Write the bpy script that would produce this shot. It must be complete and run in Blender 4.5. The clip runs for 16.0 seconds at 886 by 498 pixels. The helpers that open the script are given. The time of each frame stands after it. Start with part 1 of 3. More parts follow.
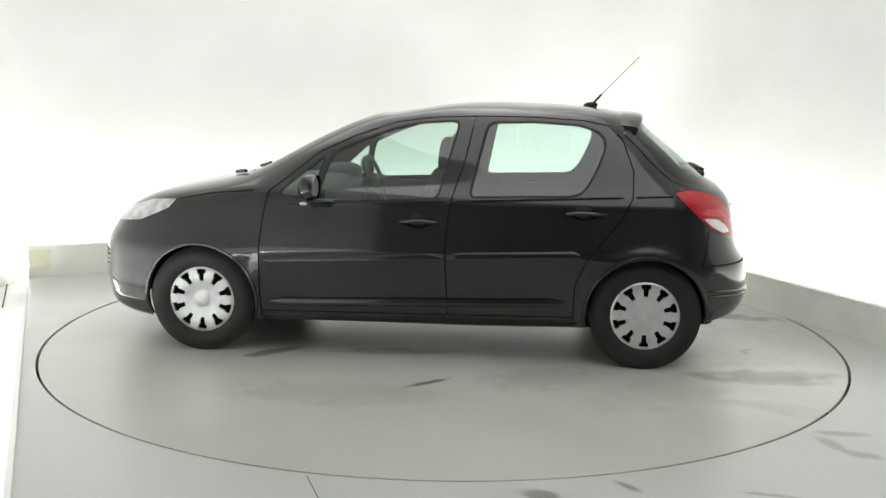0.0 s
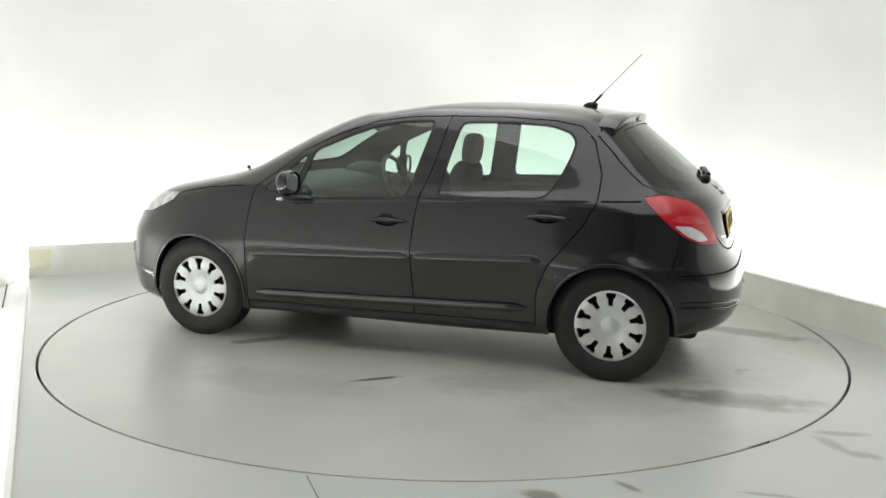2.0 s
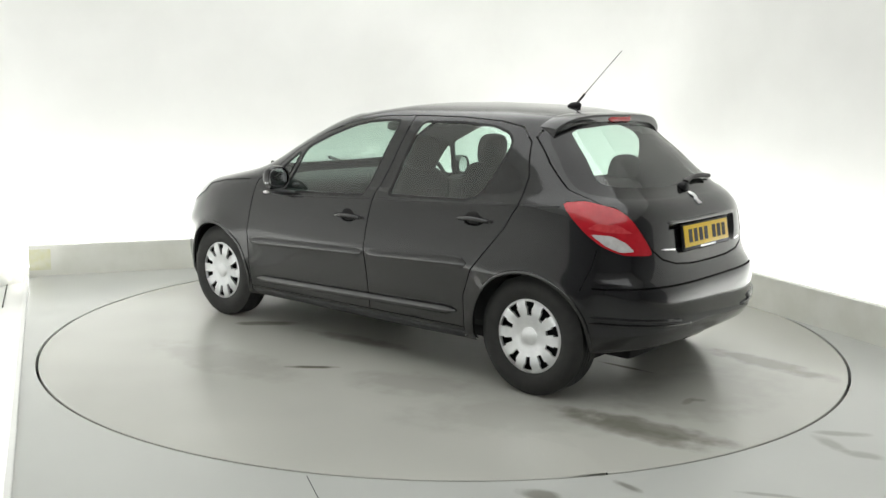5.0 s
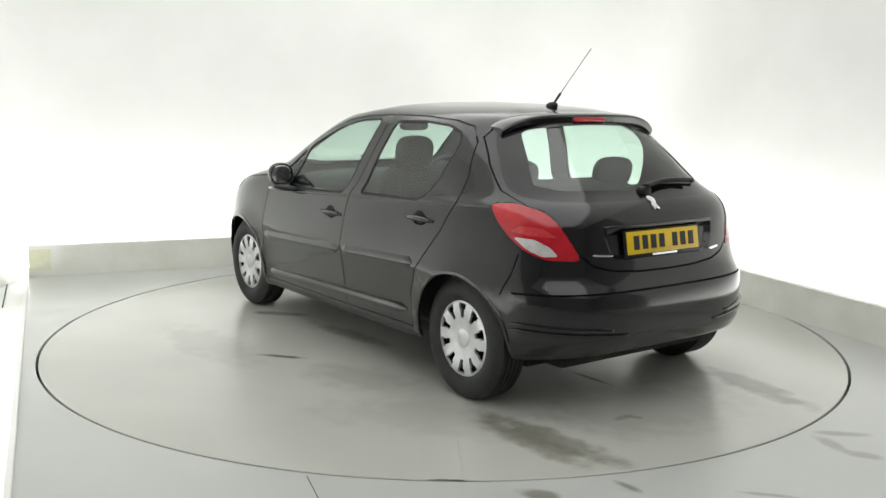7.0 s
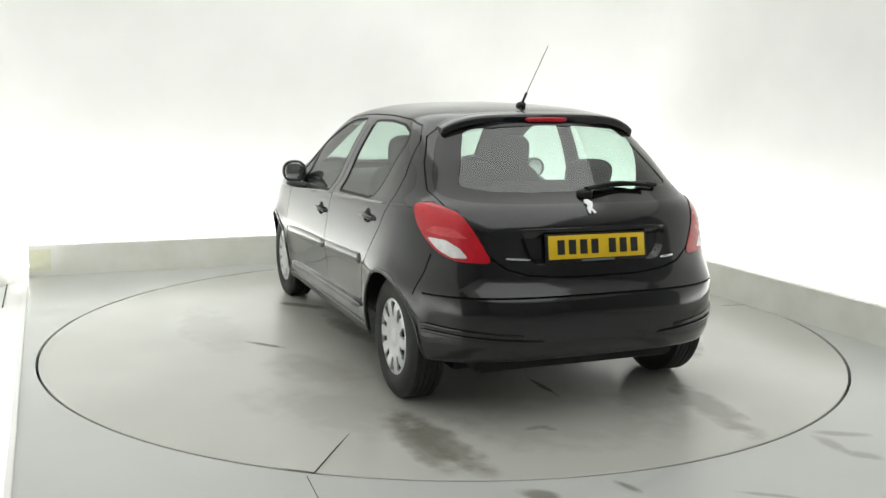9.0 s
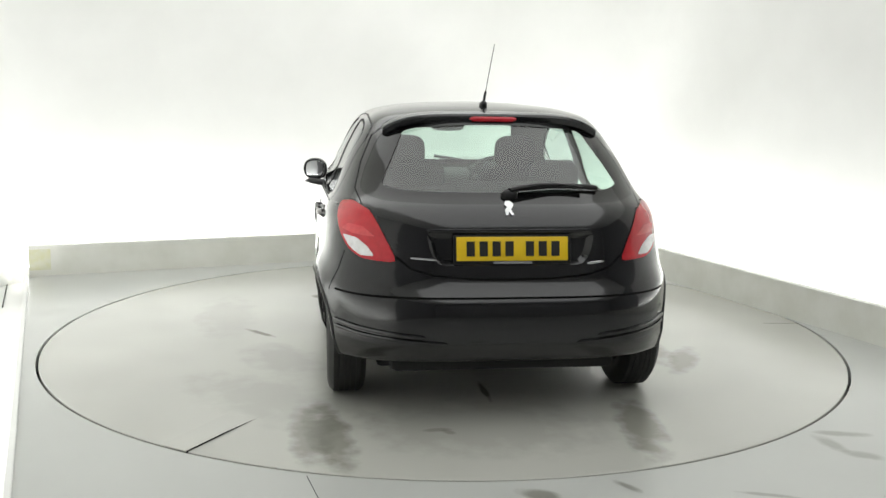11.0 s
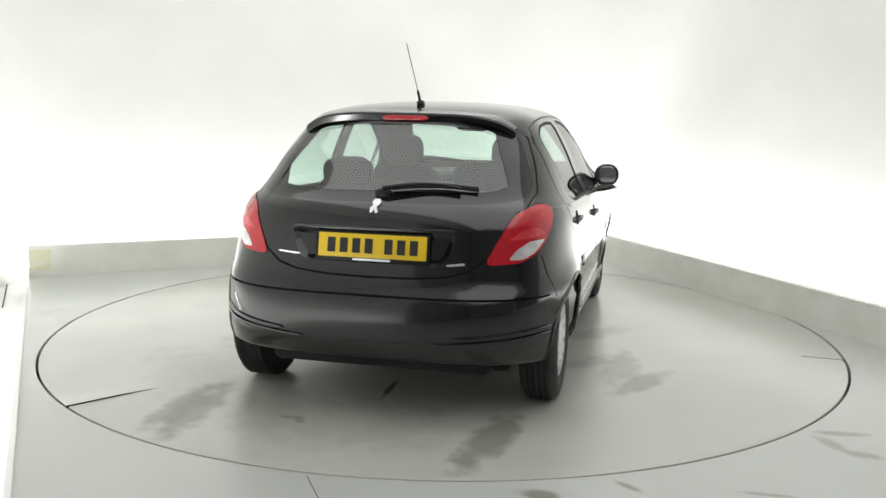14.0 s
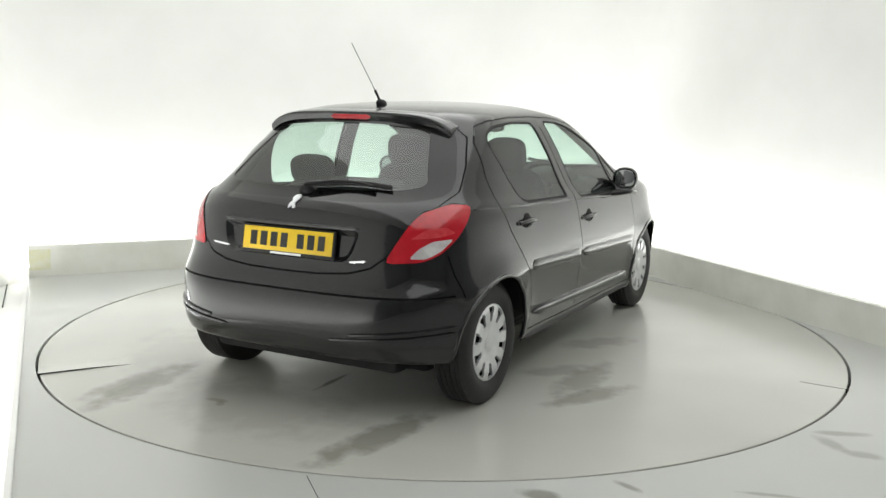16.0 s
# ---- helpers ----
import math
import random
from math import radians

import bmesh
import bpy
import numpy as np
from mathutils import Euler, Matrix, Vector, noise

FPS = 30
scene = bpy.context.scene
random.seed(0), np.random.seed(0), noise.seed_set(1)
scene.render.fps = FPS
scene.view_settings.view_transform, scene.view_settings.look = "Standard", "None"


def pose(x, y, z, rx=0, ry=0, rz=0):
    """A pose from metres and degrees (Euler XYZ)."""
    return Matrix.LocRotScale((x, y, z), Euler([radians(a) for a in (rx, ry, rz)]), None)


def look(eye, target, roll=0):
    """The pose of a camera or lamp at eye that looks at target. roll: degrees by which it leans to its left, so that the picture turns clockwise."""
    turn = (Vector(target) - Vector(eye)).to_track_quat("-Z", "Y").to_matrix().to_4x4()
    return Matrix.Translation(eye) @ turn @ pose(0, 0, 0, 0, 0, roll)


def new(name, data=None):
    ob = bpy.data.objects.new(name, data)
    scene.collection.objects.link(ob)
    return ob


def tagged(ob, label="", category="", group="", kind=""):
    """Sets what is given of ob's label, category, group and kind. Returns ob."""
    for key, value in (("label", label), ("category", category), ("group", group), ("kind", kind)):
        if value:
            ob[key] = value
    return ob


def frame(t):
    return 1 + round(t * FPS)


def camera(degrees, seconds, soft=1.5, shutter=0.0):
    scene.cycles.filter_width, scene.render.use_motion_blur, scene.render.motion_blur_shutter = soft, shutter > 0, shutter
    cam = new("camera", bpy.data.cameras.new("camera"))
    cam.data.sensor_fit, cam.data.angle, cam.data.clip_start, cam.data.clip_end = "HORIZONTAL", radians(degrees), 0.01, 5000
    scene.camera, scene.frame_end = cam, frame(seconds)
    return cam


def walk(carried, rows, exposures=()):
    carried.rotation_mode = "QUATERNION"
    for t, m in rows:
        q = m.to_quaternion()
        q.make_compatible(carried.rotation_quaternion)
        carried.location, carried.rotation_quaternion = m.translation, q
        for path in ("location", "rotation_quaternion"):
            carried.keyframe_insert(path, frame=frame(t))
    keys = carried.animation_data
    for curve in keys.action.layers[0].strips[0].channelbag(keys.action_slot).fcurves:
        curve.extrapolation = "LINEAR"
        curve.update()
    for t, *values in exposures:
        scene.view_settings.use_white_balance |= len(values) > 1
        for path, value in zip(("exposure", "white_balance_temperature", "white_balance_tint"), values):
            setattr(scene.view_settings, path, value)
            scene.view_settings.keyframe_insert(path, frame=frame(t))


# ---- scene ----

FLOOR_STAINS = ((0.381, -2.556, 0.121, 0.06, -24, 0.75), (0.729, -2.461, 0.09, 0.03, -52, 0.7), (1.832, -1.835, 0.156, 0.05, -6, 0.55),
                (1.728, -1.96, 0.133, 0.06, -71, 0.5), (1.817, -2.095, 0.108, 0.06, -23, 0.5), (2.376, -0.007, 0.131, 0.03, -12, 0.5),
                (1.261, -2.519, 0.155, 0.02, -12, 0.5), (-2.322, 0.558, 0.258, 0.04, -37, 0.2))
# Stains and wear; the sill strip and broad faint ovals also paint under-car shade.
TABLE_STAINS_SHADE = ((1.772, -0.944, 0.531, 0.13, 2, 0.62), (1.939, 0.476, 0.539, 0.13, -14, 0.62), (-0.075, -1.17, 0.177, 0.035, 36, 1.0),
                (1.302, -0.096, 0.232, 0.022, -4, 0.9), (0.967, 1.207, 0.37, 0.11, 145, 0.5), (0.692, 1.103, 0.483, 0.14, 173, 0.42),
                (0.6, 0.946, 0.302, 0.12, 131, 0.3), (-0.07, 0.999, 0.339, 0.14, 137, 0.3), (-0.985, -0.61, 0.285, 0.07, 37, 0.7),
                (-0.252, -0.567, 0.466, 0.1, 2, 0.45), (-0.561, -1.371, 0.723, 0.25, -3, 0.16), (0.532, -1.072, 0.461, 0.25, 18, 0.2),
                (1.813, -0.255, 0.787, 0.45, 77, 0.22), (1.261, -1.157, 0.751, 0.35, 36, 0.16), (1.754, -1.012, 0.396, 0.13, 170, 0.4),
                (1.818, -0.463, 0.081, 0.03, 87, 0.4), (1.854, -0.419, 0.049, 0.03, 40, 0.4), (1.767, -1.03, 0.538, 0.12, 178, 0.35))

# ---------------------------------------------------------------- camera
cam = camera(51.006, 16.0, soft=1.5)
EYE = (0.0, -5.9025, 1.4979)
_yaw, _pitch = -0.00208, 0.16358
AIM = (EYE[0] + math.sin(_yaw) * math.cos(_pitch), EYE[1] + math.cos(_yaw) * math.cos(_pitch), EYE[2] - math.sin(_pitch))
STAND = look(EYE, AIM, 0.907)
walk(cam, [(0.0, STAND), (16.0, STAND)], exposures=[(0.0, -0.27), (16.0, -0.27)])

# ---------------------------------------------------------------- light
world = bpy.data.worlds.new("world")
scene.world = world
world.use_nodes = True
world.node_tree.nodes["Background"].inputs[0].default_value = (0.8, 0.9, 1.0, 1)
world.node_tree.nodes["Background"].inputs[1].default_value = 0.05

# the room is a rectangle turned against the view: u across, v away
TURN = 23.0
CU, SU = math.cos(radians(TURN)), math.sin(radians(TURN))


def room(u, v, z=0.0):
    return Vector((u * CU - v * SU, u * SU + v * CU, z))


def area(name, u, v, z, du, dv, watts, down=True, tilt=(0, 0), colour=(1, 0.985, 0.95)):
    lamp = bpy.data.lights.new(name, "AREA")
    lamp.shape, lamp.size, lamp.size_y, lamp.energy, lamp.color = "RECTANGLE", du, dv, watts, colour
    ob = new(name, lamp)
    x, y, z = room(u, v, z)
    ob.matrix_world = pose(x, y, z, 0, 0, TURN) @ pose(0, 0, 0, tilt[0] + (0 if down else 180), tilt[1], 0)
    return ob


U1, V0, V1 = 2.39, -7.9, 2.66                  # floor edges; the left edge runs slightly askew
WALL_L, WALL_U, WALL_V, HIGH = -3.05, 2.95, 3.15, 3.5   # white walls stand behind the floor's edge

DARK = -3.5                                    # nearer than this, unseen dark side walls are added to darken reflections


def left_edge(v):
    return -2.525 + (2.66 - v) * 0.004


TINT = (0.985, 1.0, 1.0)
area("ceiling_lamp", -0.1, -1.8, HIGH - 0.06, 3.4, 8.6, 122, colour=TINT)
area("trough_lamp", 0.0, 2.92, 0.02, 5.2, 0.12, 70, False, colour=TINT)
area("trough_lamp", 2.68, -0.35, 0.02, 0.12, 6.0, 78, False, colour=TINT)
area("trough_lamp", -2.74, -0.7, -0.085, 0.12, 5.2, 62, False, colour=TINT)


# ---------------------------------------------------------------- materials
def nodes_of(name):
    m = bpy.data.materials.new(name)
    m.use_nodes = True
    nt = m.node_tree
    return m, nt, nt.nodes["Principled BSDF"]


def mottled(nt, scale, a, b, detail=4.0, lo=0.35, hi=0.65, coord="Object", stretch=(1, 1, 1)):
    tc = nt.nodes.new("ShaderNodeTexCoord")
    mp = nt.nodes.new("ShaderNodeMapping")
    mp.inputs["Scale"].default_value = stretch
    nz = nt.nodes.new("ShaderNodeTexNoise")
    nz.inputs["Scale"].default_value, nz.inputs["Detail"].default_value = scale, detail
    rp = nt.nodes.new("ShaderNodeValToRGB")
    rp.color_ramp.elements[0].position, rp.color_ramp.elements[1].position = lo, hi
    rp.color_ramp.elements[0].color, rp.color_ramp.elements[1].color = (*a, 1), (*b, 1)
    nt.links.new(tc.outputs[coord], mp.inputs[0])
    nt.links.new(mp.outputs[0], nz.inputs[0])
    nt.links.new(nz.outputs[0], rp.inputs[0])
    return rp.outputs[0], nz.outputs[0]


def bumped(nt, bsdf, height, strength, dist=0.002):
    b = nt.nodes.new("ShaderNodeBump")
    b.inputs["Strength"].default_value, b.inputs["Distance"].default_value = strength, dist
    nt.links.new(height, b.inputs["Height"])
    nt.links.new(b.outputs[0], bsdf.inputs["Normal"])


def solid(name, a, b=None, rough=0.5, metal=0.0, scale=30.0, bump=0.0, coat=0.0, spec=0.5):
    m, nt, p = nodes_of(name)
    b = b or tuple(min(1, c * 1.25) for c in a)
    col, fac = mottled(nt, scale, a, b)
    nt.links.new(col, p.inputs["Base Color"])
    p.inputs["Roughness"].default_value, p.inputs["Metallic"].default_value = rough, metal
    p.inputs["Coat Weight"].default_value, p.inputs["Specular IOR Level"].default_value = coat, spec
    p.inputs["Coat Roughness"].default_value = 0.09
    p.inputs["Coat IOR"].default_value = 1.62
    if bump:
        bumped(nt, p, fac, bump)
    return m


def glass_of(name, tint, rough=0.0):
    m, nt, p = nodes_of(name)
    nt.nodes.remove(p)
    out = nt.nodes["Material Output"]
    tr, gl = nt.nodes.new("ShaderNodeBsdfTransparent"), nt.nodes.new("ShaderNodeBsdfGlossy")
    tr.inputs[0].default_value = (*tint, 1)
    gl.inputs["Roughness"].default_value = rough
    mx = nt.nodes.new("ShaderNodeMixShader")
    lw, pw, ma = nt.nodes.new("ShaderNodeLayerWeight"), nt.nodes.new("ShaderNodeMath"), nt.nodes.new("ShaderNodeMath")
    lw.inputs[0].default_value = 0.5
    pw.operation, pw.inputs[1].default_value = "POWER", 5.0
    ma.operation, ma.inputs[1].default_value, ma.inputs[2].default_value, ma.use_clamp = "MULTIPLY_ADD", 0.85, 0.12, True
    nt.links.new(lw.outputs["Facing"], pw.inputs[0])
    nt.links.new(pw.outputs[0], ma.inputs[0])
    nt.links.new(ma.outputs[0], mx.inputs[0])
    nt.links.new(tr.outputs[0], mx.inputs[1])
    nt.links.new(gl.outputs[0], mx.inputs[2])
    nt.links.new(mx.outputs[0], out.inputs[0])
    return m


def floor_paint(name, a, b, rough=0.32, stains=()):
    """Painted concrete with wear; stains, on the turntable also painted-in shade: (x, y, half length, half width,
    degrees, depth) in the thing's own space.
    """
    m, nt, p = nodes_of(name)
    big, fac = mottled(nt, 0.9, a, b, 2.0, 0.25, 0.75)
    colour = big
    tc = nt.nodes.new("ShaderNodeTexCoord")
    _, ragf = mottled(nt, 8.0, (0.10, 0.10, 0.10), (1, 1, 1), 5.0, 0.38, 0.64)
    for x, y, hl, hw, deg, depth in stains:
        mp = nt.nodes.new("ShaderNodeMapping")
        mp.vector_type = "TEXTURE"
        mp.inputs["Location"].default_value, mp.inputs["Rotation"].default_value = (x, y, 0), (0, 0, radians(deg))
        mp.inputs["Scale"].default_value = (hl, hw, 1)
        gr = nt.nodes.new("ShaderNodeTexGradient")
        gr.gradient_type = "SPHERICAL"
        nt.links.new(tc.outputs["Object"], mp.inputs[0])
        nt.links.new(mp.outputs[0], gr.inputs[0])
        k = nt.nodes.new("ShaderNodeMath")
        k.operation, k.inputs[1].default_value, k.inputs[2].default_value = "MULTIPLY_ADD", 2.6, -1.45
        nt.links.new(ragf, k.inputs[0])
        edge = nt.nodes.new("ShaderNodeMath")
        edge.operation, edge.inputs[1].default_value, edge.use_clamp = "MULTIPLY_ADD", 2.0, True
        nt.links.new(gr.outputs[1], edge.inputs[0])
        nt.links.new(k.outputs[0], edge.inputs[2])
        rim = nt.nodes.new("ShaderNodeMath")
        rim.operation, rim.inputs[1].default_value, rim.use_clamp = "MULTIPLY", 6.0, True
        nt.links.new(gr.outputs[1], rim.inputs[0])
        both = nt.nodes.new("ShaderNodeMath")
        both.operation = "MULTIPLY"
        nt.links.new(edge.outputs[0], both.inputs[0])
        nt.links.new(rim.outputs[0], both.inputs[1])
        k2 = nt.nodes.new("ShaderNodeMath")
        k2.operation, k2.use_clamp = "MULTIPLY", True
        k2.inputs[1].default_value = depth
        nt.links.new(both.outputs[0], k2.inputs[0])
        mx = nt.nodes.new("ShaderNodeMixRGB")
        mx.inputs[2].default_value = (0.15, 0.145, 0.115, 1)
        nt.links.new(k2.outputs[0], mx.inputs[0])
        nt.links.new(colour, mx.inputs[1])
        colour = mx.outputs[0]
    nt.links.new(colour, p.inputs["Base Color"])
    p.inputs["Roughness"].default_value = rough
    return m


WHITE = solid("white_wall_paint", (0.80, 0.80, 0.775), (0.84, 0.84, 0.815), 0.6, scale=1.5, bump=0.02)
KERB = solid("kerb_paint", (0.74, 0.74, 0.67), (0.80, 0.80, 0.74), 0.5, scale=5, bump=0.05)
GREY_PAINT = solid("unseen_wall_grey", (0.27, 0.27, 0.27), (0.32, 0.32, 0.32), 0.8, scale=2)
FLOOR = floor_paint("floor_paint", (0.46, 0.47, 0.445), (0.53, 0.54, 0.515), 0.30, FLOOR_STAINS)
TABLE = floor_paint("turntable_paint", (0.45, 0.45, 0.41), (0.53, 0.53, 0.485), 0.26, TABLE_STAINS_SHADE)
TAPE = solid("yellowed_tape", (0.70, 0.69, 0.44), (0.74, 0.74, 0.60), 0.6, scale=14)
PIT = solid("pit_dark", (0.01, 0.01, 0.01), rough=0.9)
PAINT = solid("black_car_paint", (0.006, 0.006, 0.007), (0.008, 0.008, 0.0095), 0.4, scale=400, coat=1.0, spec=0.05)
INNER = solid("inner_dark", (0.008, 0.008, 0.008), rough=0.8)
TRIM = solid("black_moulding", (0.008, 0.008, 0.009), (0.013, 0.013, 0.013), 0.4, scale=60, spec=0.3)
RUBBER = solid("rubber", (0.010, 0.010, 0.010), (0.016, 0.016, 0.016), 0.7, scale=40, bump=0.1)
TYRE = solid("tyre_rubber", (0.009, 0.009, 0.009), (0.015, 0.015, 0.014), 0.65, scale=25, bump=0.2)
SILVER = solid("silver_hubcap", (0.60, 0.61, 0.62), (0.68, 0.69, 0.70), 0.32, 0.55, 20)
CHROME = solid("chrome", (0.80, 0.81, 0.82), (0.86, 0.86, 0.87), 0.12, 1.0, 10)
GLASS = glass_of("tinted_glass", (0.75, 0.885, 0.82))
SCREEN = glass_of("screen_glass", (0.74, 0.86, 0.80))
RED = solid("red_lens", (0.44, 0.006, 0.016), (0.52, 0.009, 0.020), 0.15, scale=25, coat=0.5)
RED_PALE = solid("pale_red_lens", (0.56, 0.035, 0.045), (0.64, 0.055, 0.065), 0.15, scale=40, coat=0.5)
CLEAR = solid("clear_lens", (0.62, 0.58, 0.58), (0.85, 0.83, 0.83), 0.10, 0.25, 22, coat=1.0)
LAMP = solid("headlamp_lens", (0.38, 0.39, 0.40), (0.66, 0.67, 0.68), 0.08, 0.4, 14, coat=1.0)
YELLOW = solid("yellow_plate", (0.78, 0.52, 0.012), (0.82, 0.56, 0.018), 0.35, scale=12)
FRIT = solid("black_glass_border", (0.006, 0.006, 0.006), (0.008, 0.008, 0.008), 0.06, scale=20)
BADGE = solid("pale_badge", (0.80, 0.81, 0.82), (0.86, 0.86, 0.87), 0.28, 0.3, 10)
INK = solid("plate_ink", (0.012, 0.012, 0.012), rough=0.5)
CLOTH = solid("seat_cloth", (0.030, 0.030, 0.032), (0.036, 0.036, 0.038), 0.95, scale=14)
PLASTIC = solid("cabin_plastic", (0.026, 0.027, 0.028), (0.032, 0.033, 0.034), 0.6, scale=14)
MIRROR = solid("mirror_glass", (0.52, 0.53, 0.54), (0.56, 0.57, 0.58), 0.03, 1.0, 3)
SEAM = solid("lamp_seam", (0.010, 0.006, 0.006), (0.014, 0.008, 0.008), 0.5, scale=20)
LINING = solid("headlining", (0.30, 0.30, 0.29), (0.34, 0.34, 0.33), 0.9, scale=60)


# ---------------------------------------------------------------- mesh helpers
def part(name, bm, material, parent=None, label="", smooth=True):
    me = bpy.data.meshes.new(name)
    bmesh.ops.recalc_face_normals(bm, faces=bm.faces)
    if smooth:
        for f in bm.faces:
            f.smooth = True
    bm.to_mesh(me)
    bm.free()
    me.materials.append(material)
    if smooth:
        me.set_sharp_from_angle(angle=radians(38))
    ob = new(name, me)
    if parent:
        ob.parent = parent
    return tagged(ob, label)


def put_box(bm, lo, hi, bevel=0.0, seg=2):
    lo, hi = Vector(lo), Vector(hi)
    made = bmesh.ops.create_cube(bm, size=1.0, matrix=Matrix.Translation((lo + hi) / 2) @ Matrix.Diagonal((*(hi - lo), 1)))
    if bevel:
        es = {e for v in made["verts"] for e in v.link_edges}
        bmesh.ops.bevel(bm, geom=list(es), offset=bevel, segments=seg, affect="EDGES", profile=0.5)
    return bm


def box(lo, hi, bevel=0.0, seg=2):
    return put_box(bmesh.new(), lo, hi, bevel, seg)


def sweep(points, radius, sides=8, flat=1.0, closed=False, taper=None):
    """A rounded bar along points."""
    bm = bmesh.new()
    pts = [Vector(q) for q in points]
    n = len(pts)
    rings = []
    for i, q in enumerate(pts):
        a, b = pts[(i - 1) % n if closed else max(i - 1, 0)], pts[(i + 1) % n if closed else min(i + 1, n - 1)]
        d = (b - a).normalized()
        side = d.cross(Vector((0, 0, 1)))
        side = side.normalized() if side.length > 1e-4 else Vector((1, 0, 0))
        up = side.cross(d)
        r = radius * (taper[i] if taper else 1)
        rings.append([bm.verts.new(q + side * math.cos(6.2832 * k / sides) * r + up * math.sin(6.2832 * k / sides) * r * flat) for k in range(sides)])
    for i in range(n if closed else n - 1):
        for k in range(sides):
            bm.faces.new((rings[i][k], rings[i][(k + 1) % sides], rings[(i + 1) % n][(k + 1) % sides], rings[(i + 1) % n][k]))
    if not closed:
        bm.faces.new(rings[0])
        bm.faces.new(rings[-1])
    return bm


def lathe(profile, seg=48, axis="Y", start=0.0, end=2 * math.pi):
    """profile: (along the axis, radius)."""
    bm = bmesh.new()
    rows = []
    full = abs(end - start - 2 * math.pi) < 1e-6
    for k in range(seg if full else seg + 1):
        a = start + (end - start) * k / seg
        rows.append([bm.verts.new((r * math.cos(a), h, r * math.sin(a)) if axis == "Y" else (r * math.cos(a), r * math.sin(a), h)) for h, r in profile])
    n = len(rows)
    for k in range(n if full else n - 1):
        for j in range(len(profile) - 1):
            bm.faces.new((rows[k][j], rows[k][j + 1], rows[(k + 1) % n][j + 1], rows[(k + 1) % n][j]))
    bmesh.ops.remove_doubles(bm, verts=bm.verts, dist=1e-5)
    return bm


# ---------------------------------------------------------------- room
def room_box(name, u0, u1, v0, v1, z0, z1, material, label, category="", bevel=0.0, kind="structure"):
    ob = part(name, box((u0, v0, z0), (u1, v1, z1), bevel), material, smooth=False)
    ob.matrix_world = pose(0, 0, 0, 0, 0, TURN)
    return tagged(ob, label, category, kind=kind)


def walls():
    # one curved white backdrop: left, back and right with rounded corners
    path, r = [], 1.1
    for k in range(9):
        path.append((WALL_L, DARK + (WALL_V - r - DARK) * k / 8))
    for k in range(1, 17):
        a = math.pi - math.pi / 2 * k / 16
        path.append((WALL_L + r + r * math.cos(a), WALL_V - r + r * math.sin(a)))
    for k in range(1, 17):
        a = math.pi / 2 - math.pi / 2 * k / 16
        path.append((WALL_U - r + r * math.cos(a), WALL_V - r + r * math.sin(a)))
    for k in range(1, 9):
        path.append((WALL_U, WALL_V - r + (DARK - WALL_V + r) * k / 8))
    bm = bmesh.new()
    cols = []
    for i, (u, v) in enumerate(path):
        a, b = path[max(0, i - 1)], path[min(len(path) - 1, i + 1)]
        d = Vector((b[0] - a[0], b[1] - a[1])).normalized()
        o = Vector((-d.y, d.x)) * 0.15
        cols.append([bm.verts.new(q) for q in ((u, v, -0.1), (u, v, HIGH), (u + o.x, v + o.y, HIGH), (u + o.x, v + o.y, -0.1))])
    for a, b in zip(cols, cols[1:]):
        for k in range(4):
            bm.faces.new((a[k], a[(k + 1) % 4], b[(k + 1) % 4], b[k]))
    bm.faces.new(cols[0])
    bm.faces.new(cols[-1])
    ob = part("wall_backdrop", bm, WHITE)
    ob.matrix_world = pose(0, 0, 0, 0, 0, TURN)
    tagged(ob, "white curved studio backdrop wall lit from below", "wall", kind="structure")
    # Unseen dark walls, added so the car's sides reflect something dark.
    room_box("unseen_wall_left", WALL_L - 0.15, WALL_L, V0, DARK, -0.1, HIGH, GREY_PAINT, "unseen dark grey wall beside the backdrop, added to darken the car's reflections", "wall")
    room_box("unseen_wall_right", WALL_U, WALL_U + 0.15, V0, DARK, -0.1, HIGH, GREY_PAINT, "unseen dark grey wall beside the backdrop, added to darken the car's reflections", "wall")
    room_box("unseen_wall_front", WALL_L - 0.15, WALL_U + 0.15, V0 - 0.15, V0, -0.1, HIGH, GREY_PAINT, "unseen dark grey wall closing the room, added to darken the car's reflections", "wall")
    room_box("ceiling", WALL_L - 0.15, WALL_U + 0.15, V0 - 0.15, WALL_V + 0.15, HIGH, HIGH + 0.1, WHITE, "white painted studio ceiling", "ceiling")
    room_box("kerb_back", left_edge(V1) + 0.004, U1, V1, V1 + 0.06, -0.1, 0.25, KERB, "low off-white kerb along the back of the floor", "kerb", 0.006)
    room_box("kerb_right", U1, U1 + 0.06, V0, V1 + 0.06, -0.1, 0.25, KERB, "low off-white kerb along the side of the floor", "kerb", 0.006)
    a, b = room(left_edge(V1), V1), room(left_edge(V0), V0)
    trim = part("edge_trim", box((0, 0.0, -0.1), ((b - a).length, -0.03, 0.012), 0.004), WHITE, smooth=False)
    trim.matrix_world = pose(a.x, a.y, 0, 0, 0, math.degrees(math.atan2(b.y - a.y, b.x - a.x)))
    tagged(trim, "thin white edging along the open side of the floor", "trim", kind="structure")
    joint = part("floor_joint", box((0, -0.0015, -0.01), (0.75, 0.0015, 0.001)), PIT, smooth=False)
    joint.matrix_world = pose(-0.534, -2.414, 0, 0, 0, -70)
    tagged(joint, "thin dark joint in the painted floor", "floor joint", kind="structure")
    room_box("tape_patch", left_edge(V1) + 0.01, left_edge(V1) + 0.17, V1 - 0.003, V1 + 0.002, 0.05, 0.22, TAPE, "yellowed tape patch on the kerb's end", "tape", kind="structure")
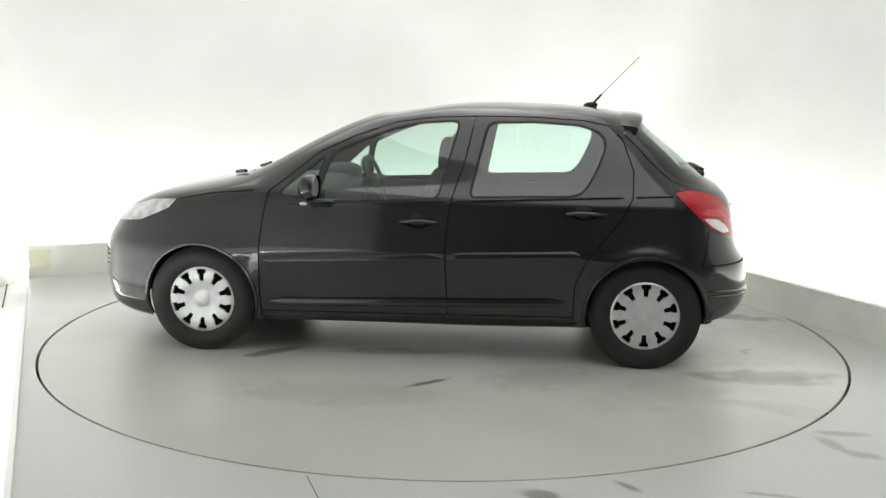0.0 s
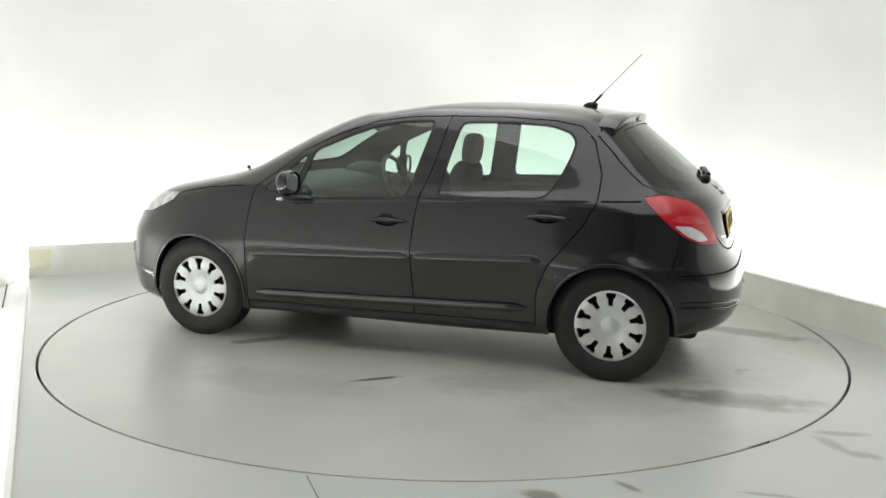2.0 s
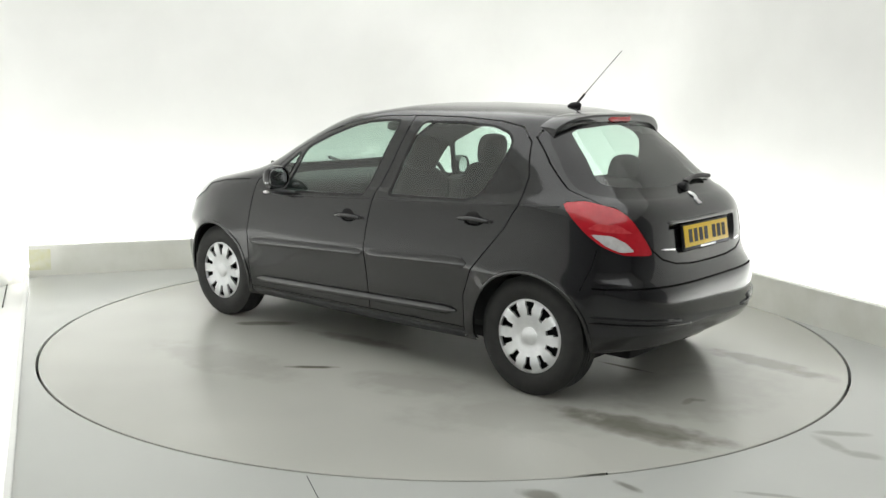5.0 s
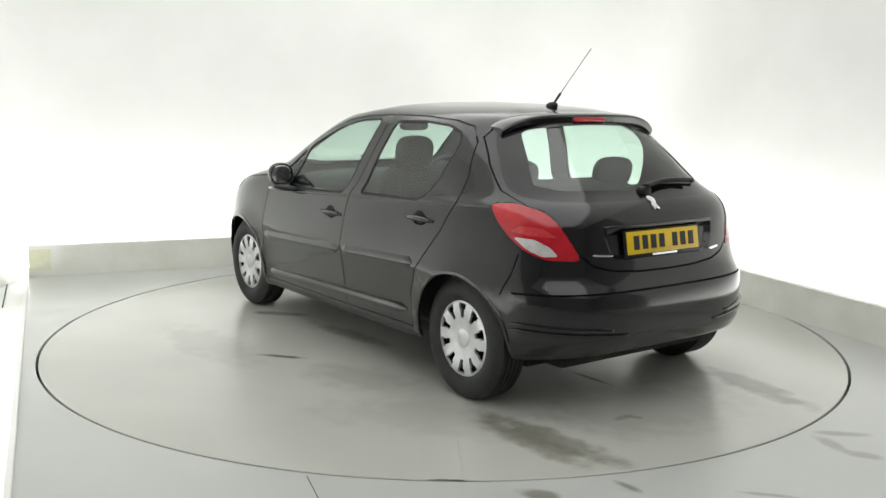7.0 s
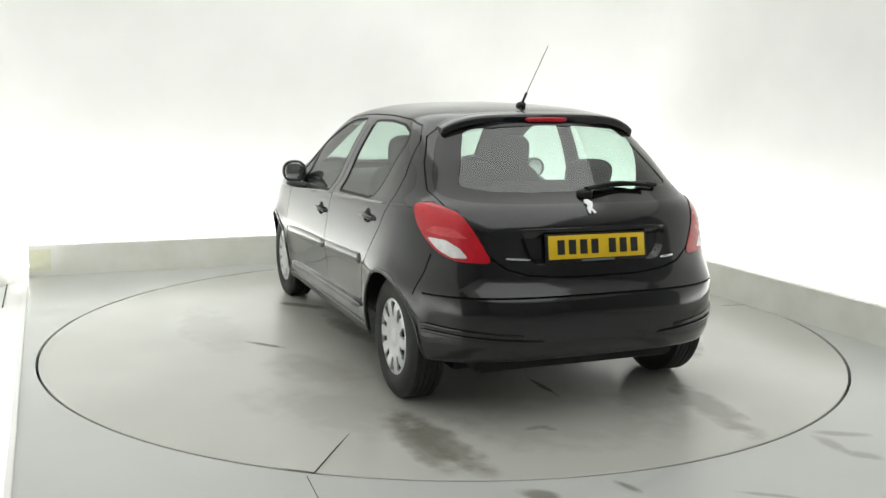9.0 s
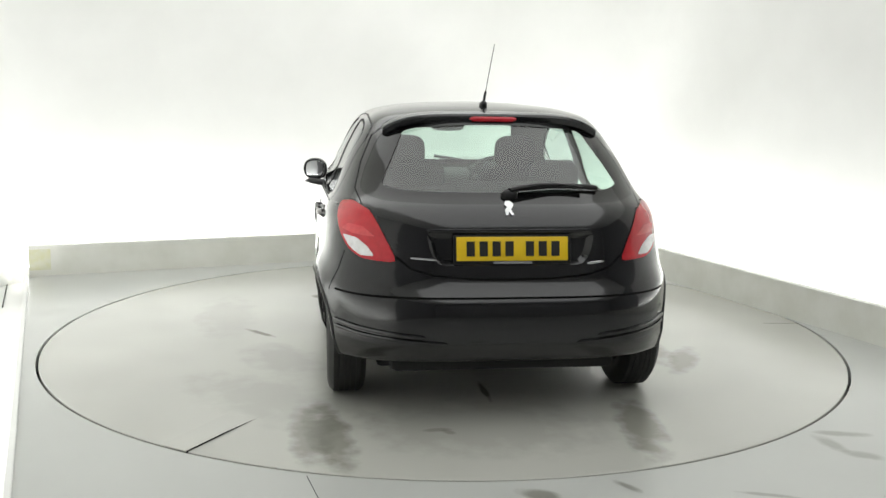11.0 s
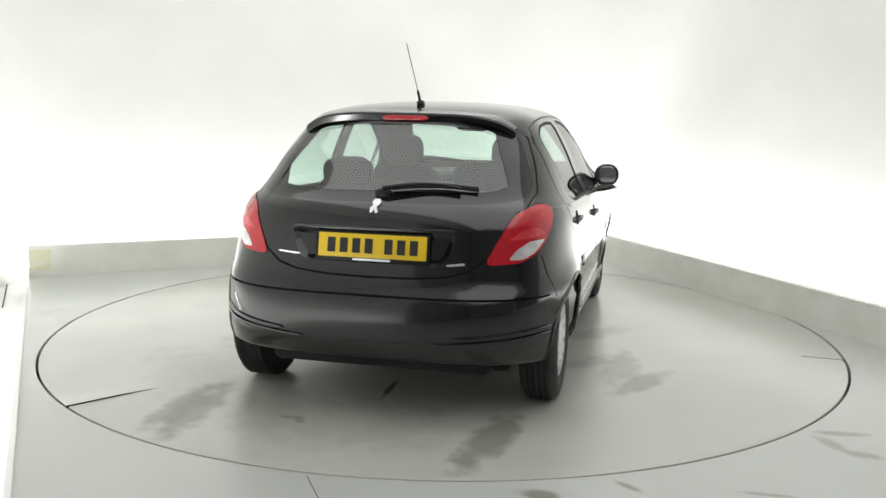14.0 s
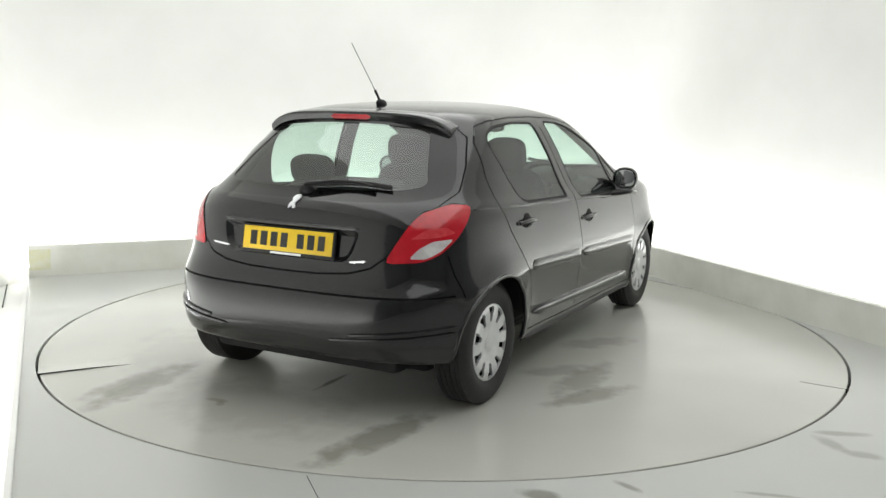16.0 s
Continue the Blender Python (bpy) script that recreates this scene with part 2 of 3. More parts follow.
    room_box("lamp_edge", -2.70, -2.694, 2.0, 2.95, -0.1, -0.088, PIT, "thin dark edge of the light trough", "trim")
    room_box("trough_floor", WALL_L, WALL_U, V0, WALL_V, -0.14, -0.1, WHITE, "white base of the light trough around the floor", "floor")


RIM = 2.447


def floors():
    bm = bmesh.new()
    n = 160
    inner, low, outer = [], [], []
    for k in range(n):
        a = 2 * math.pi * k / n
        c, s = math.cos(a), math.sin(a)
        inner.append(bm.verts.new((RIM * c, RIM * s, 0)))
        low.append(bm.verts.new((RIM * c, RIM * s, -0.09)))
        d = 1e9
        a2 = a - radians(TURN)
        cu, sv = math.cos(a2), math.sin(a2)
        for lim, comp in ((U1 + 0.02, cu), (V1 + 0.02, sv), (V0, sv)):
            if lim * comp > 1e-6:
                d = min(d, lim / comp)
        # the left edge: u = e0 - e1 * v
        e0, e1 = -2.525 + 2.66 * 0.004, 0.004
        den = cu + e1 * sv
        if den < -1e-6:
            d = min(d, e0 / den)
        d = max(d, RIM + 0.002)
        outer.append(bm.verts.new((d * c, d * s, 0)))
    for k in range(n):
        j = (k + 1) % n
        bm.faces.new((inner[k], outer[k], outer[j], inner[j]))
        bm.faces.new((low[k], inner[k], inner[j], low[j]))
    tagged(part("floor", bm, FLOOR, smooth=False), "grey-green painted concrete floor with scuffs", "floor", kind="structure")
    bm = bmesh.new()
    bmesh.ops.create_circle(bm, cap_ends=True, segments=96, radius=RIM + 0.03, matrix=Matrix.Translation((0, 0, -0.088)))
    tagged(part("pit_floor", bm, PIT, smooth=False), "dark pit beneath the turntable", "floor", kind="structure")


def turntable():
    base = new("turntable")
    tagged(base, "round flush grey painted vehicle turntable with stains and painted-in shade", "turntable")
    part("deck", lathe([(-0.05, RIM - 0.015), (-0.003, RIM - 0.015), (0.0, RIM - 0.019)] + [(0.0, 2.3 - 0.1 * k) for k in range(23)] + [(0.0, 0.0)], 200, "Z"), TABLE, base, smooth=False)
    s = part("deck_joint", box((0, -0.002, -0.02), (0.24, 0.002, 0.0012)), PIT, base, "dark open joint", smooth=False)
    s.matrix_basis = pose(0.285, 2.423, 0, 0, 0, -99.4)
    # a plate edge that stands a little proud: dark upright face, ramp behind it
    long = 0.48
    at = pose(1.879, -1.560, 0, 0, 0, 140.6)
    tops = ((0, 0.0075), (long * 0.55, 0.0075), (long, 0.0004))
    bm = bmesh.new()
    front = [(bm.verts.new((x, 0, -0.005)), bm.verts.new((x, 0, z - 0.0003))) for x, z in tops]
    back = [(bm.verts.new((x, 0.0008, -0.005)), bm.verts.new((x, 0.0008, z - 0.0003))) for x, z in tops]
    for k in range(2):
        bm.faces.new((front[k][0], front[k + 1][0], front[k + 1][1], front[k][1]))
        bm.faces.new((back[k][0], back[k + 1][0], back[k + 1][1], back[k][1]))
        bm.faces.new((front[k][1], front[k + 1][1], back[k + 1][1], back[k][1]))
    part("plate_edge", bm, PIT, base, "dark upright edge of a deck plate", smooth=False).matrix_basis = at
    bm = bmesh.new()
    near = [bm.verts.new(at @ Vector((x, 0.0003, z))) for x, z in tops]
    far = [bm.verts.new(at @ Vector(q)) for q in ((0.02, 0.16, 0.0004), (long * 0.55, 0.16, 0.0004), (long, 0.16, 0.0003))]
    for k in range(2):
        bm.faces.new((near[k], near[k + 1], far[k + 1], far[k]))
    part("plate_ramp", bm, TABLE, base, smooth=False)
    return base


walls()
floors()
table = turntable()


# ---------------------------------------------------------------- car body: levels from the sill to the roof
# z at nose, flank, tail; x of nose and tail; half width; squareness of nose and tail; where the curves of nose and tail begin
LEVELS = [
    (0.165, 0.212, 0.27, 1.95, -1.74, 0.82, 3, 3.8, 0.95, -1.05),
    (0.2, 0.236, 0.295, 2.02, -1.845, 0.836, 3, 3.8, 0.95, -1.05),
    (0.25, 0.28, 0.34, 2.05, -1.885, 0.848, 3, 3.7, 0.95, -1.05),
    (0.31, 0.322, 0.385, 2.06, -1.9, 0.853, 3, 3.7, 0.95, -1.05),
    (0.39, 0.395, 0.45, 2.07, -1.905, 0.862, 3, 3.6, 0.95, -1.02),
    (0.475, 0.49, 0.52, 2.075, -1.903, 0.872, 2.9, 3.6, 0.95, -1),
    (0.56, 0.575, 0.575, 2.065, -1.893, 0.883, 2.9, 3.6, 0.95, -0.97),
    (0.605, 0.63, 0.61, 2.05, -1.872, 0.888, 2.9, 3.6, 0.95, -0.96),
    (0.645, 0.67, 0.64, 2.03, -1.852, 0.884, 2.9, 3.6, 0.95, -0.96),
    (0.69, 0.715, 0.68, 2, -1.835, 0.8785, 2.9, 3.6, 0.95, -0.95),
    (0.75, 0.78, 0.74, 1.95, -1.822, 0.869, 3, 3.6, 0.94, -0.94),
    (0.83, 0.85, 0.83, 1.84, -1.806, 0.857, 3.2, 3.6, 0.92, -0.92),
    (0.905, 0.905, 0.92, 1.65, -1.785, 0.845, 3.5, 3.6, 0.84, -0.9),
    (0.953, 0.95, 0.985, 1.42, -1.738, 0.826, 3.8, 3.6, 0.7, -0.86),
    (1, 0.995, 1.04, 1.2, -1.658, 0.795, 3.9, 3.4, 0.5, -0.86),
    (1.055, 1.065, 1.11, 1.035, -1.572, 0.765, 4, 3.2, 0.34, -0.86),
    (1.16, 1.16, 1.195, 0.84, -1.472, 0.728, 4, 3.1, 0.2, -0.84),
    (1.26, 1.25, 1.275, 0.65, -1.372, 0.686, 4, 3, 0.08, -0.8),
    (1.345, 1.335, 1.345, 0.46, -1.29, 0.64, 3.9, 3, -0.02, -0.74),
    (1.4, 1.385, 1.39, 0.28, -1.24, 0.595, 3.7, 3, -0.1, -0.68),
    (1.432, 1.418, 1.415, 0.09, -1.16, 0.53, 3.3, 3, -0.2, -0.62),
    (1.453, 1.443, 1.44, -0.05, -1.02, 0.42, 2.8, 2.8, -0.25, -0.56),
    (1.464, 1.461, 1.459, -0.2, -0.8, 0.24, 2.3, 2.5, -0.35, -0.52),
]
AROUND, BETWEEN = 100, 4


def level_at(v):
    """Smooth values between the levels."""
    n = len(LEVELS)
    i = min(int(v), n - 2)
    t = v - i
    p0, p1, p2, p3 = (LEVELS[max(0, min(n - 1, i + k))] for k in (-1, 0, 1, 2))
    return [0.5 * (2 * b + (c - a) * t + (2 * a - 5 * b + 4 * c - d) * t * t + (3 * b - a - 3 * c + d) * t ** 3) for a, b, c, d in zip(p0, p1, p2, p3)]


def on_level(v, k):
    """The point k (0 nose .. AROUND tail) of the left flank at level v."""
    zn, zs, zt, xn, xt, w, nn, nt_, cn, ct = level_at(v)
    u = k / AROUND
    if u < 0.36:
        a = math.pi / 2 * u / 0.36
        x, y = cn + (xn - cn) * math.cos(a) ** (2 / nn), w * math.sin(a) ** (2 / nn)
    elif u > 0.58:
        a = math.pi / 2 * (1 - u) / 0.42
        x, y = ct + (xt - ct) * max(0.0, math.cos(a)) ** (2 / nt_), w * max(0.0, math.sin(a)) ** (2 / nt_)
    else:
        x, y = cn + (ct - cn) * (u - 0.36) / 0.22, w
    q = x / xn if x > 0 else x / xt
    y *= 1 - 0.012 * q * q
    if x > 0:
        q = max(0.0, x / xn) if xn > 0.3 else 0.0
    z = zs + ((zn if x > 0 else zt) - zs) * q * q
    # flared wheel arches
    for wx in (1.27, -1.27):
        r = math.hypot(x - wx, z - 0.304)
        if z < 0.80 and y > 0.5:
            y += 0.017 * math.exp(-((r - 0.335) / 0.065) ** 2)
    return Vector((x, y, z))


def shell():
    bm = bmesh.new()
    rows = []
    for j in range((len(LEVELS) - 1) * BETWEEN + 1):
        v = j / BETWEEN
        left = [on_level(v, k) for k in range(AROUND + 1)]
        left[0].y = left[-1].y = 0.0
        ring = left + [Vector((q.x, -q.y, q.z)) for q in left[-2:0:-1]]
        rows.append([bm.verts.new(q) for q in ring])
    n = len(rows[0])
    for a, b in zip(rows, rows[1:]):
        for k in range(n):
            bm.faces.new((a[k], a[(k + 1) % n], b[(k + 1) % n], b[k]))
    top = bm.verts.new((-0.45, 0, 1.468))
    for k in range(n):
        bm.faces.new((rows[-1][k], rows[-1][(k + 1) % n], top))
    bmesh.ops.recalc_face_normals(bm, faces=bm.faces)
    return bm


def look_frame(kind, side=1):
    """Axes (across, up, outward) in which an outline is drawn: flank (x, z), tail (y, z), corner (s, z), nose, top (x, y)."""
    if kind == "flank":
        return Vector((1, 0, 0)), Vector((0, 0, 1)), Vector((0, side, 0))
    if kind == "tail":
        return Vector((0, 1, 0)), Vector((0, 0, 1)), Vector((-1, 0, 0))
    if kind == "corner":
        return Vector((-1, -side, 0)).normalized(), Vector((0, 0, 1)), Vector((-1, side, 0)).normalized()
    if kind == "nose":
        return Vector((0, 1, 0)), Vector((0, 0, 1)), Vector((1, 0, 0))
    return Vector((1, 0, 0)), Vector((0, 1, 0)), Vector((0, 0, 1))


def carve(bm, outline, kind, side=1, facing=0.15):
    """Cuts a convex outline into the shell; returns the faces inside."""
    ax, up, out = look_frame(kind, side)
    pts = [ax * a + up * b for a, b in outline]
    lo_a, hi_a = min(a for a, b in outline), max(a for a, b in outline)
    lo_b, hi_b = min(b for a, b in outline), max(b for a, b in outline)
    inside = []
    bm.normal_update()
    for f in bm.faces:
        if f.normal.dot(out) < facing:
            continue
        if kind == "flank" and f.calc_center_median().y * side < 0:
            continue
        aa, bb = [v.co.dot(ax) for v in f.verts], [v.co.dot(up) for v in f.verts]
        if max(aa) < lo_a or min(aa) > hi_a or max(bb) < lo_b or min(bb) > hi_b:
            continue
        inside.append(f)
    mid = sum(pts, Vector()) / len(pts)
    for i, q in enumerate(pts):
        r = pts[(i + 1) % len(pts)]
        nrm = (r - q).cross(out)
        if nrm.length < 1e-7:
            continue
        nrm.normalize()
        if nrm.dot(mid - q) > 0:
            nrm.negate()
        geom = set(inside)
        for f in inside:
            geom.update(f.edges)
            geom.update(f.verts)
        got = bmesh.ops.bisect_plane(bm, geom=list(geom), plane_co=q, plane_no=nrm, dist=1e-6)
        faces = [g for g in got["geom"] if isinstance(g, bmesh.types.BMFace) and g.is_valid]
        inside = [f for f in faces if (f.calc_center_median() - q).dot(nrm) < 0]
    return inside


def lift(bm, faces, name, material, parent, shift=0.0, label="", keep=False, thick=0.0):
    """Takes faces out of the shell as a part of their own, shifted along their normals."""
    nb = bmesh.new()
    made = {}
    for f in faces:
        vs = []
        for v in f.verts:
            if v not in made:
                made[v] = nb.verts.new(v.co + v.normal * shift)
            vs.append(made[v])
        try:
            nb.faces.new(vs)
        except ValueError:
            pass
    if not keep:
        bmesh.ops.delete(bm, geom=faces, context="FACES")
    if thick:
        bmesh.ops.recalc_face_normals(nb, faces=nb.faces)
        bmesh.ops.solidify(nb, geom=nb.faces[:], thickness=thick)
    return part(name, nb, material, parent, label)


def grown(outline, d):
    """A convex outline set out by d."""
    n = len(outline)
    area2 = sum(outline[i][0] * outline[(i + 1) % n][1] - outline[(i + 1) % n][0] * outline[i][1] for i in range(n))
    sg = 1 if area2 > 0 else -1
    res = []
    for i in range(n):
        p0, p1, p2 = Vector(outline[i - 1]), Vector(outline[i]), Vector(outline[(i + 1) % n])
        a, b = (p1 - p0).normalized(), (p2 - p1).normalized()
        na, nb_ = Vector((a.y, -a.x)) * sg, Vector((b.y, -b.x)) * sg
        m = (na + nb_).normalized()
        k = d / max(0.45, m.dot(na))
        res.append(tuple(p1 + m * k))
    return res


def rounded(outline, r, seg=3):
    """A convex outline with its corners rounded."""
    n, res = len(outline), []
    for i in range(n):
        p0, p1, p2 = Vector(outline[i - 1]), Vector(outline[i]), Vector(outline[(i + 1) % n])
        ra = min(r, (p0 - p1).length * 0.45, (p2 - p1).length * 0.45)
        a, b = p1 + (p0 - p1).normalized() * ra, p1 + (p2 - p1).normalized() * ra
        for k in range(seg + 1):
            t = k / seg
            res.append(tuple(a * (1 - t) ** 2 + p1 * 2 * t * (1 - t) + b * t * t))
    return res


def groove(bm, line, kind, side=1, width=0.007, facing=0.15):
    """Opens a joint along a line."""
    for a, b in zip(line, line[1:]):
        a, b = Vector(a), Vector(b)
        d = (b - a).normalized()
        n = Vector((-d.y, d.x)) * width / 2
        e = d * width * 0.3
        faces = carve(bm, [tuple(a - n - e), tuple(b - n + e), tuple(b + n + e), tuple(a + n - e)], kind, side, facing)
        bmesh.ops.delete(bm, geom=[f for f in faces if f.is_valid], context="FACES")


def island(bm, seed):
    """The connected faces nearest to a place."""
    first = min(bm.faces, key=lambda f: (f.calc_center_median() - Vector(seed)).length)
    found, todo = {first}, [first]
    while todo:
        f = todo.pop()
        for e in f.edges:
            for g in e.link_faces:
                if g not in found:
                    found.add(g)
                    todo.append(g)
    return list(found)


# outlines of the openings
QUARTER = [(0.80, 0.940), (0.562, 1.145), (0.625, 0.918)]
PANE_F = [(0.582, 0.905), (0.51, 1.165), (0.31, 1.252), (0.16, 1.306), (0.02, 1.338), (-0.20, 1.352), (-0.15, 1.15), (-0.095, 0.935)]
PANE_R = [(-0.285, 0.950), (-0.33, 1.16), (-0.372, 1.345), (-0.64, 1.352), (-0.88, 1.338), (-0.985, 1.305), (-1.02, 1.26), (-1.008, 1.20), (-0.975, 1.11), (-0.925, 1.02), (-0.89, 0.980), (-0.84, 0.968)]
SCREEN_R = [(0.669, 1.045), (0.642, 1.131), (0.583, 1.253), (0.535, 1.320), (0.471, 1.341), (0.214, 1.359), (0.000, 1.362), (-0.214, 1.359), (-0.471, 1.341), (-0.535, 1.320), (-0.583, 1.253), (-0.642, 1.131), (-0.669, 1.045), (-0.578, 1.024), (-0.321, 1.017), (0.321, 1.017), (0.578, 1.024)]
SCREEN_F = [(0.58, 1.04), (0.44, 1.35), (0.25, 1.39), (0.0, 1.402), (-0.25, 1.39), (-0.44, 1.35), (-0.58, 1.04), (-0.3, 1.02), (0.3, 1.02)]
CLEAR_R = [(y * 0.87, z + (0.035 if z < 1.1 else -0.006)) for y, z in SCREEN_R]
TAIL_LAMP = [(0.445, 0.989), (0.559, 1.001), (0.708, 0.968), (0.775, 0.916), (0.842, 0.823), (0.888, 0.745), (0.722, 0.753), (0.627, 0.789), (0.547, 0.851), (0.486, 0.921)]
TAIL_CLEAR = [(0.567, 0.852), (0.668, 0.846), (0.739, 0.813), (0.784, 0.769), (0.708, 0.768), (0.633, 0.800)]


def wheel(parent, x, side):
    hub = new("wheel")
    hub.parent = parent
    hub.matrix_basis = pose(x, side * 0.742, 0.307, 0, 0, 0 if side > 0 else 180)
    w, r, rr = 0.0925, 0.3075, 0.199
    prof = [(-w * 0.8, rr - 0.02), (-w, rr + 0.02), (-w * 1.02, 0.25), (-w * 0.92, 0.285), (-w * 0.72, r - 0.003)]
    for k in range(-2, 3):
        c = k * 0.027
        prof += [(c - 0.0115, r), (c + 0.0115, r)] if k == 2 else [(c - 0.0115, r), (c + 0.0105, r), (c + 0.011, r - 0.008), (c + 0.015, r - 0.008)]
    prof += [(w * 0.72, r - 0.003), (w * 0.92, 0.285), (w * 1.0, 0.262), (w * 1.03, 0.245), (w, rr + 0.02), (w * 0.93, rr + 0.004), (w * 0.8, rr - 0.02)]
    part("tyre", lathe(prof, 72), TYRE, hub, "black rubber tyre with ribbed tread")
    part("rim", lathe([(-0.08, 0.19), (0.02, 0.185), (0.035, 0.12), (0.03, 0.0)], 40), INNER, hub, "dark steel rim")
    # cover with ten slots
    bm = bmesh.new()
    rings = [(0.0, 0.077), (0.022, 0.077), (0.042, 0.077), (0.056, 0.076), (0.064, 0.077), (0.092, 0.081), (0.108, 0.083), (0.130, 0.086), (0.152, 0.087), (0.168, 0.086), (0.180, 0.084), (0.192, 0.080), (0.198, 0.072)]
    seg = 120
    grid = [[bm.verts.new((q * math.cos(6.28319 * k / seg), h, q * math.sin(6.28319 * k / seg))) for k in range(seg)] for q, h in rings[1:]]
    mid = bm.verts.new((0, rings[0][1], 0))
    for k in range(seg):
        bm.faces.new((mid, grid[0][k], grid[0][(k + 1) % seg]))
        for j in range(len(grid) - 1):
            ph = k % 12
            slot = 5 <= j <= 8 and 4 <= ph <= 7 or 7 <= j <= 8 and ph in (3, 8)
            if not slot:
                bm.faces.new((grid[j][k], grid[j][(k + 1) % seg], grid[j + 1][(k + 1) % seg], grid[j + 1][k]))
    bmesh.ops.recalc_face_normals(bm, faces=bm.faces)
    bmesh.ops.solidify(bm, geom=bm.faces[:], thickness=0.012)
    cover = part("wheel_cover", bm, SILVER, hub, "silver plastic wheel cover with ten slots")
    part("centre_cap", lathe([(0.070, 0.046), (0.0778, 0.0455), (0.0788, 0.043), (0.0790, 0.0)], 32), SILVER, cover)
    return hub


LEAVES = {}


def car():
    base = new("car")
    tagged(base, "black five-door hatchback car with silver wheel covers", "car")
    bm = shell()
    # wheel arches
    for side in (1, -1):
        for x, r in ((1.27, 0.332), (-1.27, 0.332)):
            ring = [(x + r * math.cos(2 * math.pi * k / 40), 0.304 + r * math.sin(2 * math.pi * k / 40)) for k in range(40)]
            faces = carve(bm, ring, "flank", side, 0.2)
            bmesh.ops.delete(bm, geom=faces, context="FACES")
            low = carve(bm, [(x - r + 0.01, 0.1), (x + r - 0.01, 0.1), (x + r - 0.01, 0.304), (x - r + 0.01, 0.304)], "flank", side, -0.5)
            bmesh.ops.delete(bm, geom=low, context="FACES")
    # glass with seals
    panes, glazed = [], {}
    for side in (1, -1):
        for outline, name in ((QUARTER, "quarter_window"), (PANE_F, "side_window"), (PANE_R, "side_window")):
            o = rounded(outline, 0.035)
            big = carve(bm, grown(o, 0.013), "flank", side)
            seal = lift(bm, big, "window_seal", RUBBER, base, -0.001, "black rubber window seal", keep=True)
            bmesh.ops.delete(bm, geom=[f for f in big if f.is_valid], context="FACES")
            panes.append((seal, o, "flank", side, name))
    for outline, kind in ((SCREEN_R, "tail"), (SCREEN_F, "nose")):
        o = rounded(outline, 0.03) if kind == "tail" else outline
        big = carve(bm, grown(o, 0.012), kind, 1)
        seal = lift(bm, big, "window_border", FRIT, base, -0.001, "glossy black border of the glass", keep=True)
        bmesh.ops.delete(bm, geom=[f for f in big if f.is_valid], context="FACES")
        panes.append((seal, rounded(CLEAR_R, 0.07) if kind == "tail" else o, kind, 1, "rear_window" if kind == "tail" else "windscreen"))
    for seal, o, kind, side, name in panes:
        sb = bmesh.new()
        sb.from_mesh(seal.data)
        inner = carve(sb, o, kind, side)
        pane = lift(sb, inner, name, SCREEN if kind == "tail" else GLASS, base, -0.004, "green-tinted car window glass")
        glazed.setdefault("tail" if kind == "tail" else (side, o[0][0] > 0 and o[0][0] < 0.6) if kind == "flank" and name == "side_window" else "rest", []).extend((pane, seal))
        sb.to_mesh(seal.data)
        sb.free()
    # lamps
    for side in (1, -1):
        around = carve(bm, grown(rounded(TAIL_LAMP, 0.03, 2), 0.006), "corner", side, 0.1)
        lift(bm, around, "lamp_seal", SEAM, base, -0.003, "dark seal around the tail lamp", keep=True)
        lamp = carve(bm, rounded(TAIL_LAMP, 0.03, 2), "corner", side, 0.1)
        rim = [f for f in around if f.is_valid and f not in set(lamp)]
        red = lift(bm, lamp, "tail_lamp", RED, base, 0.004, "red and clear tail lamp")
        bmesh.ops.delete(bm, geom=[f for f in rim if f.is_valid], context="FACES")
        sb = bmesh.new()
        sb.from_mesh(red.data)
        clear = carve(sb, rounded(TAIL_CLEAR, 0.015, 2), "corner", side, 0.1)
        lift(sb, clear, "clear_lens", CLEAR, red, 0.0015, "clear lower lens")
        band_faces = carve(sb, rounded([(0.552, 0.878), (0.60, 0.905), (0.70, 0.898), (0.775, 0.856), (0.72, 0.858), (0.64, 0.862)], 0.012, 2), "corner", side, 0.1)
        lift(sb, band_faces, "reflector_band", RED_PALE, red, 0.001, "paler red reflector band")
        sb.to_mesh(red.data)
        sb.free()
    for side in (1, -1):
        lift(bm, carve(bm, [(1.90, 0.72), (1.82, 0.80), (1.60, 0.868), (1.42, 0.885), (1.46, 0.835), (1.65, 0.755)], "flank", side, 0.02), "headlamp", LAMP, base, 0.004, "clear headlamp lens")
    # recess of the number plate, hollows behind the door handles
    hollow = carve(bm, rounded([(0.395, 0.885), (-0.395, 0.885), (-0.372, 0.79), (-0.335, 0.738), (0.335, 0.738), (0.372, 0.79)], 0.03), "tail")
    bmesh.ops.inset_region(bm, faces=hollow, thickness=0.026, depth=-0.024)
    for side in (1, -1):
        for x, z in ((0.0, 0.800), (-0.915, 0.867)):
            ring = [(x + 0.075 * math.cos(0.3927 * k), z + 0.030 * math.sin(0.3927 * k)) for k in range(16)]
            bmesh.ops.inset_region(bm, faces=carve(bm, ring, "flank", side), thickness=0.012, depth=-0.016)
    # inner skin, seen in the joints
    ib = bm.copy()
    ib.normal_update()
    for v in ib.verts:
        v.co -= v.normal * 0.014
    ib.normal_update()
    lining = [f for f in ib.faces if f.normal.z > 0.55 and f.calc_center_median().z > 1.3]
    lift(ib, lining, "headlining", LINING, base, 0, "pale grey cloth headlining")
    part("inner_shell", ib, INNER, base)
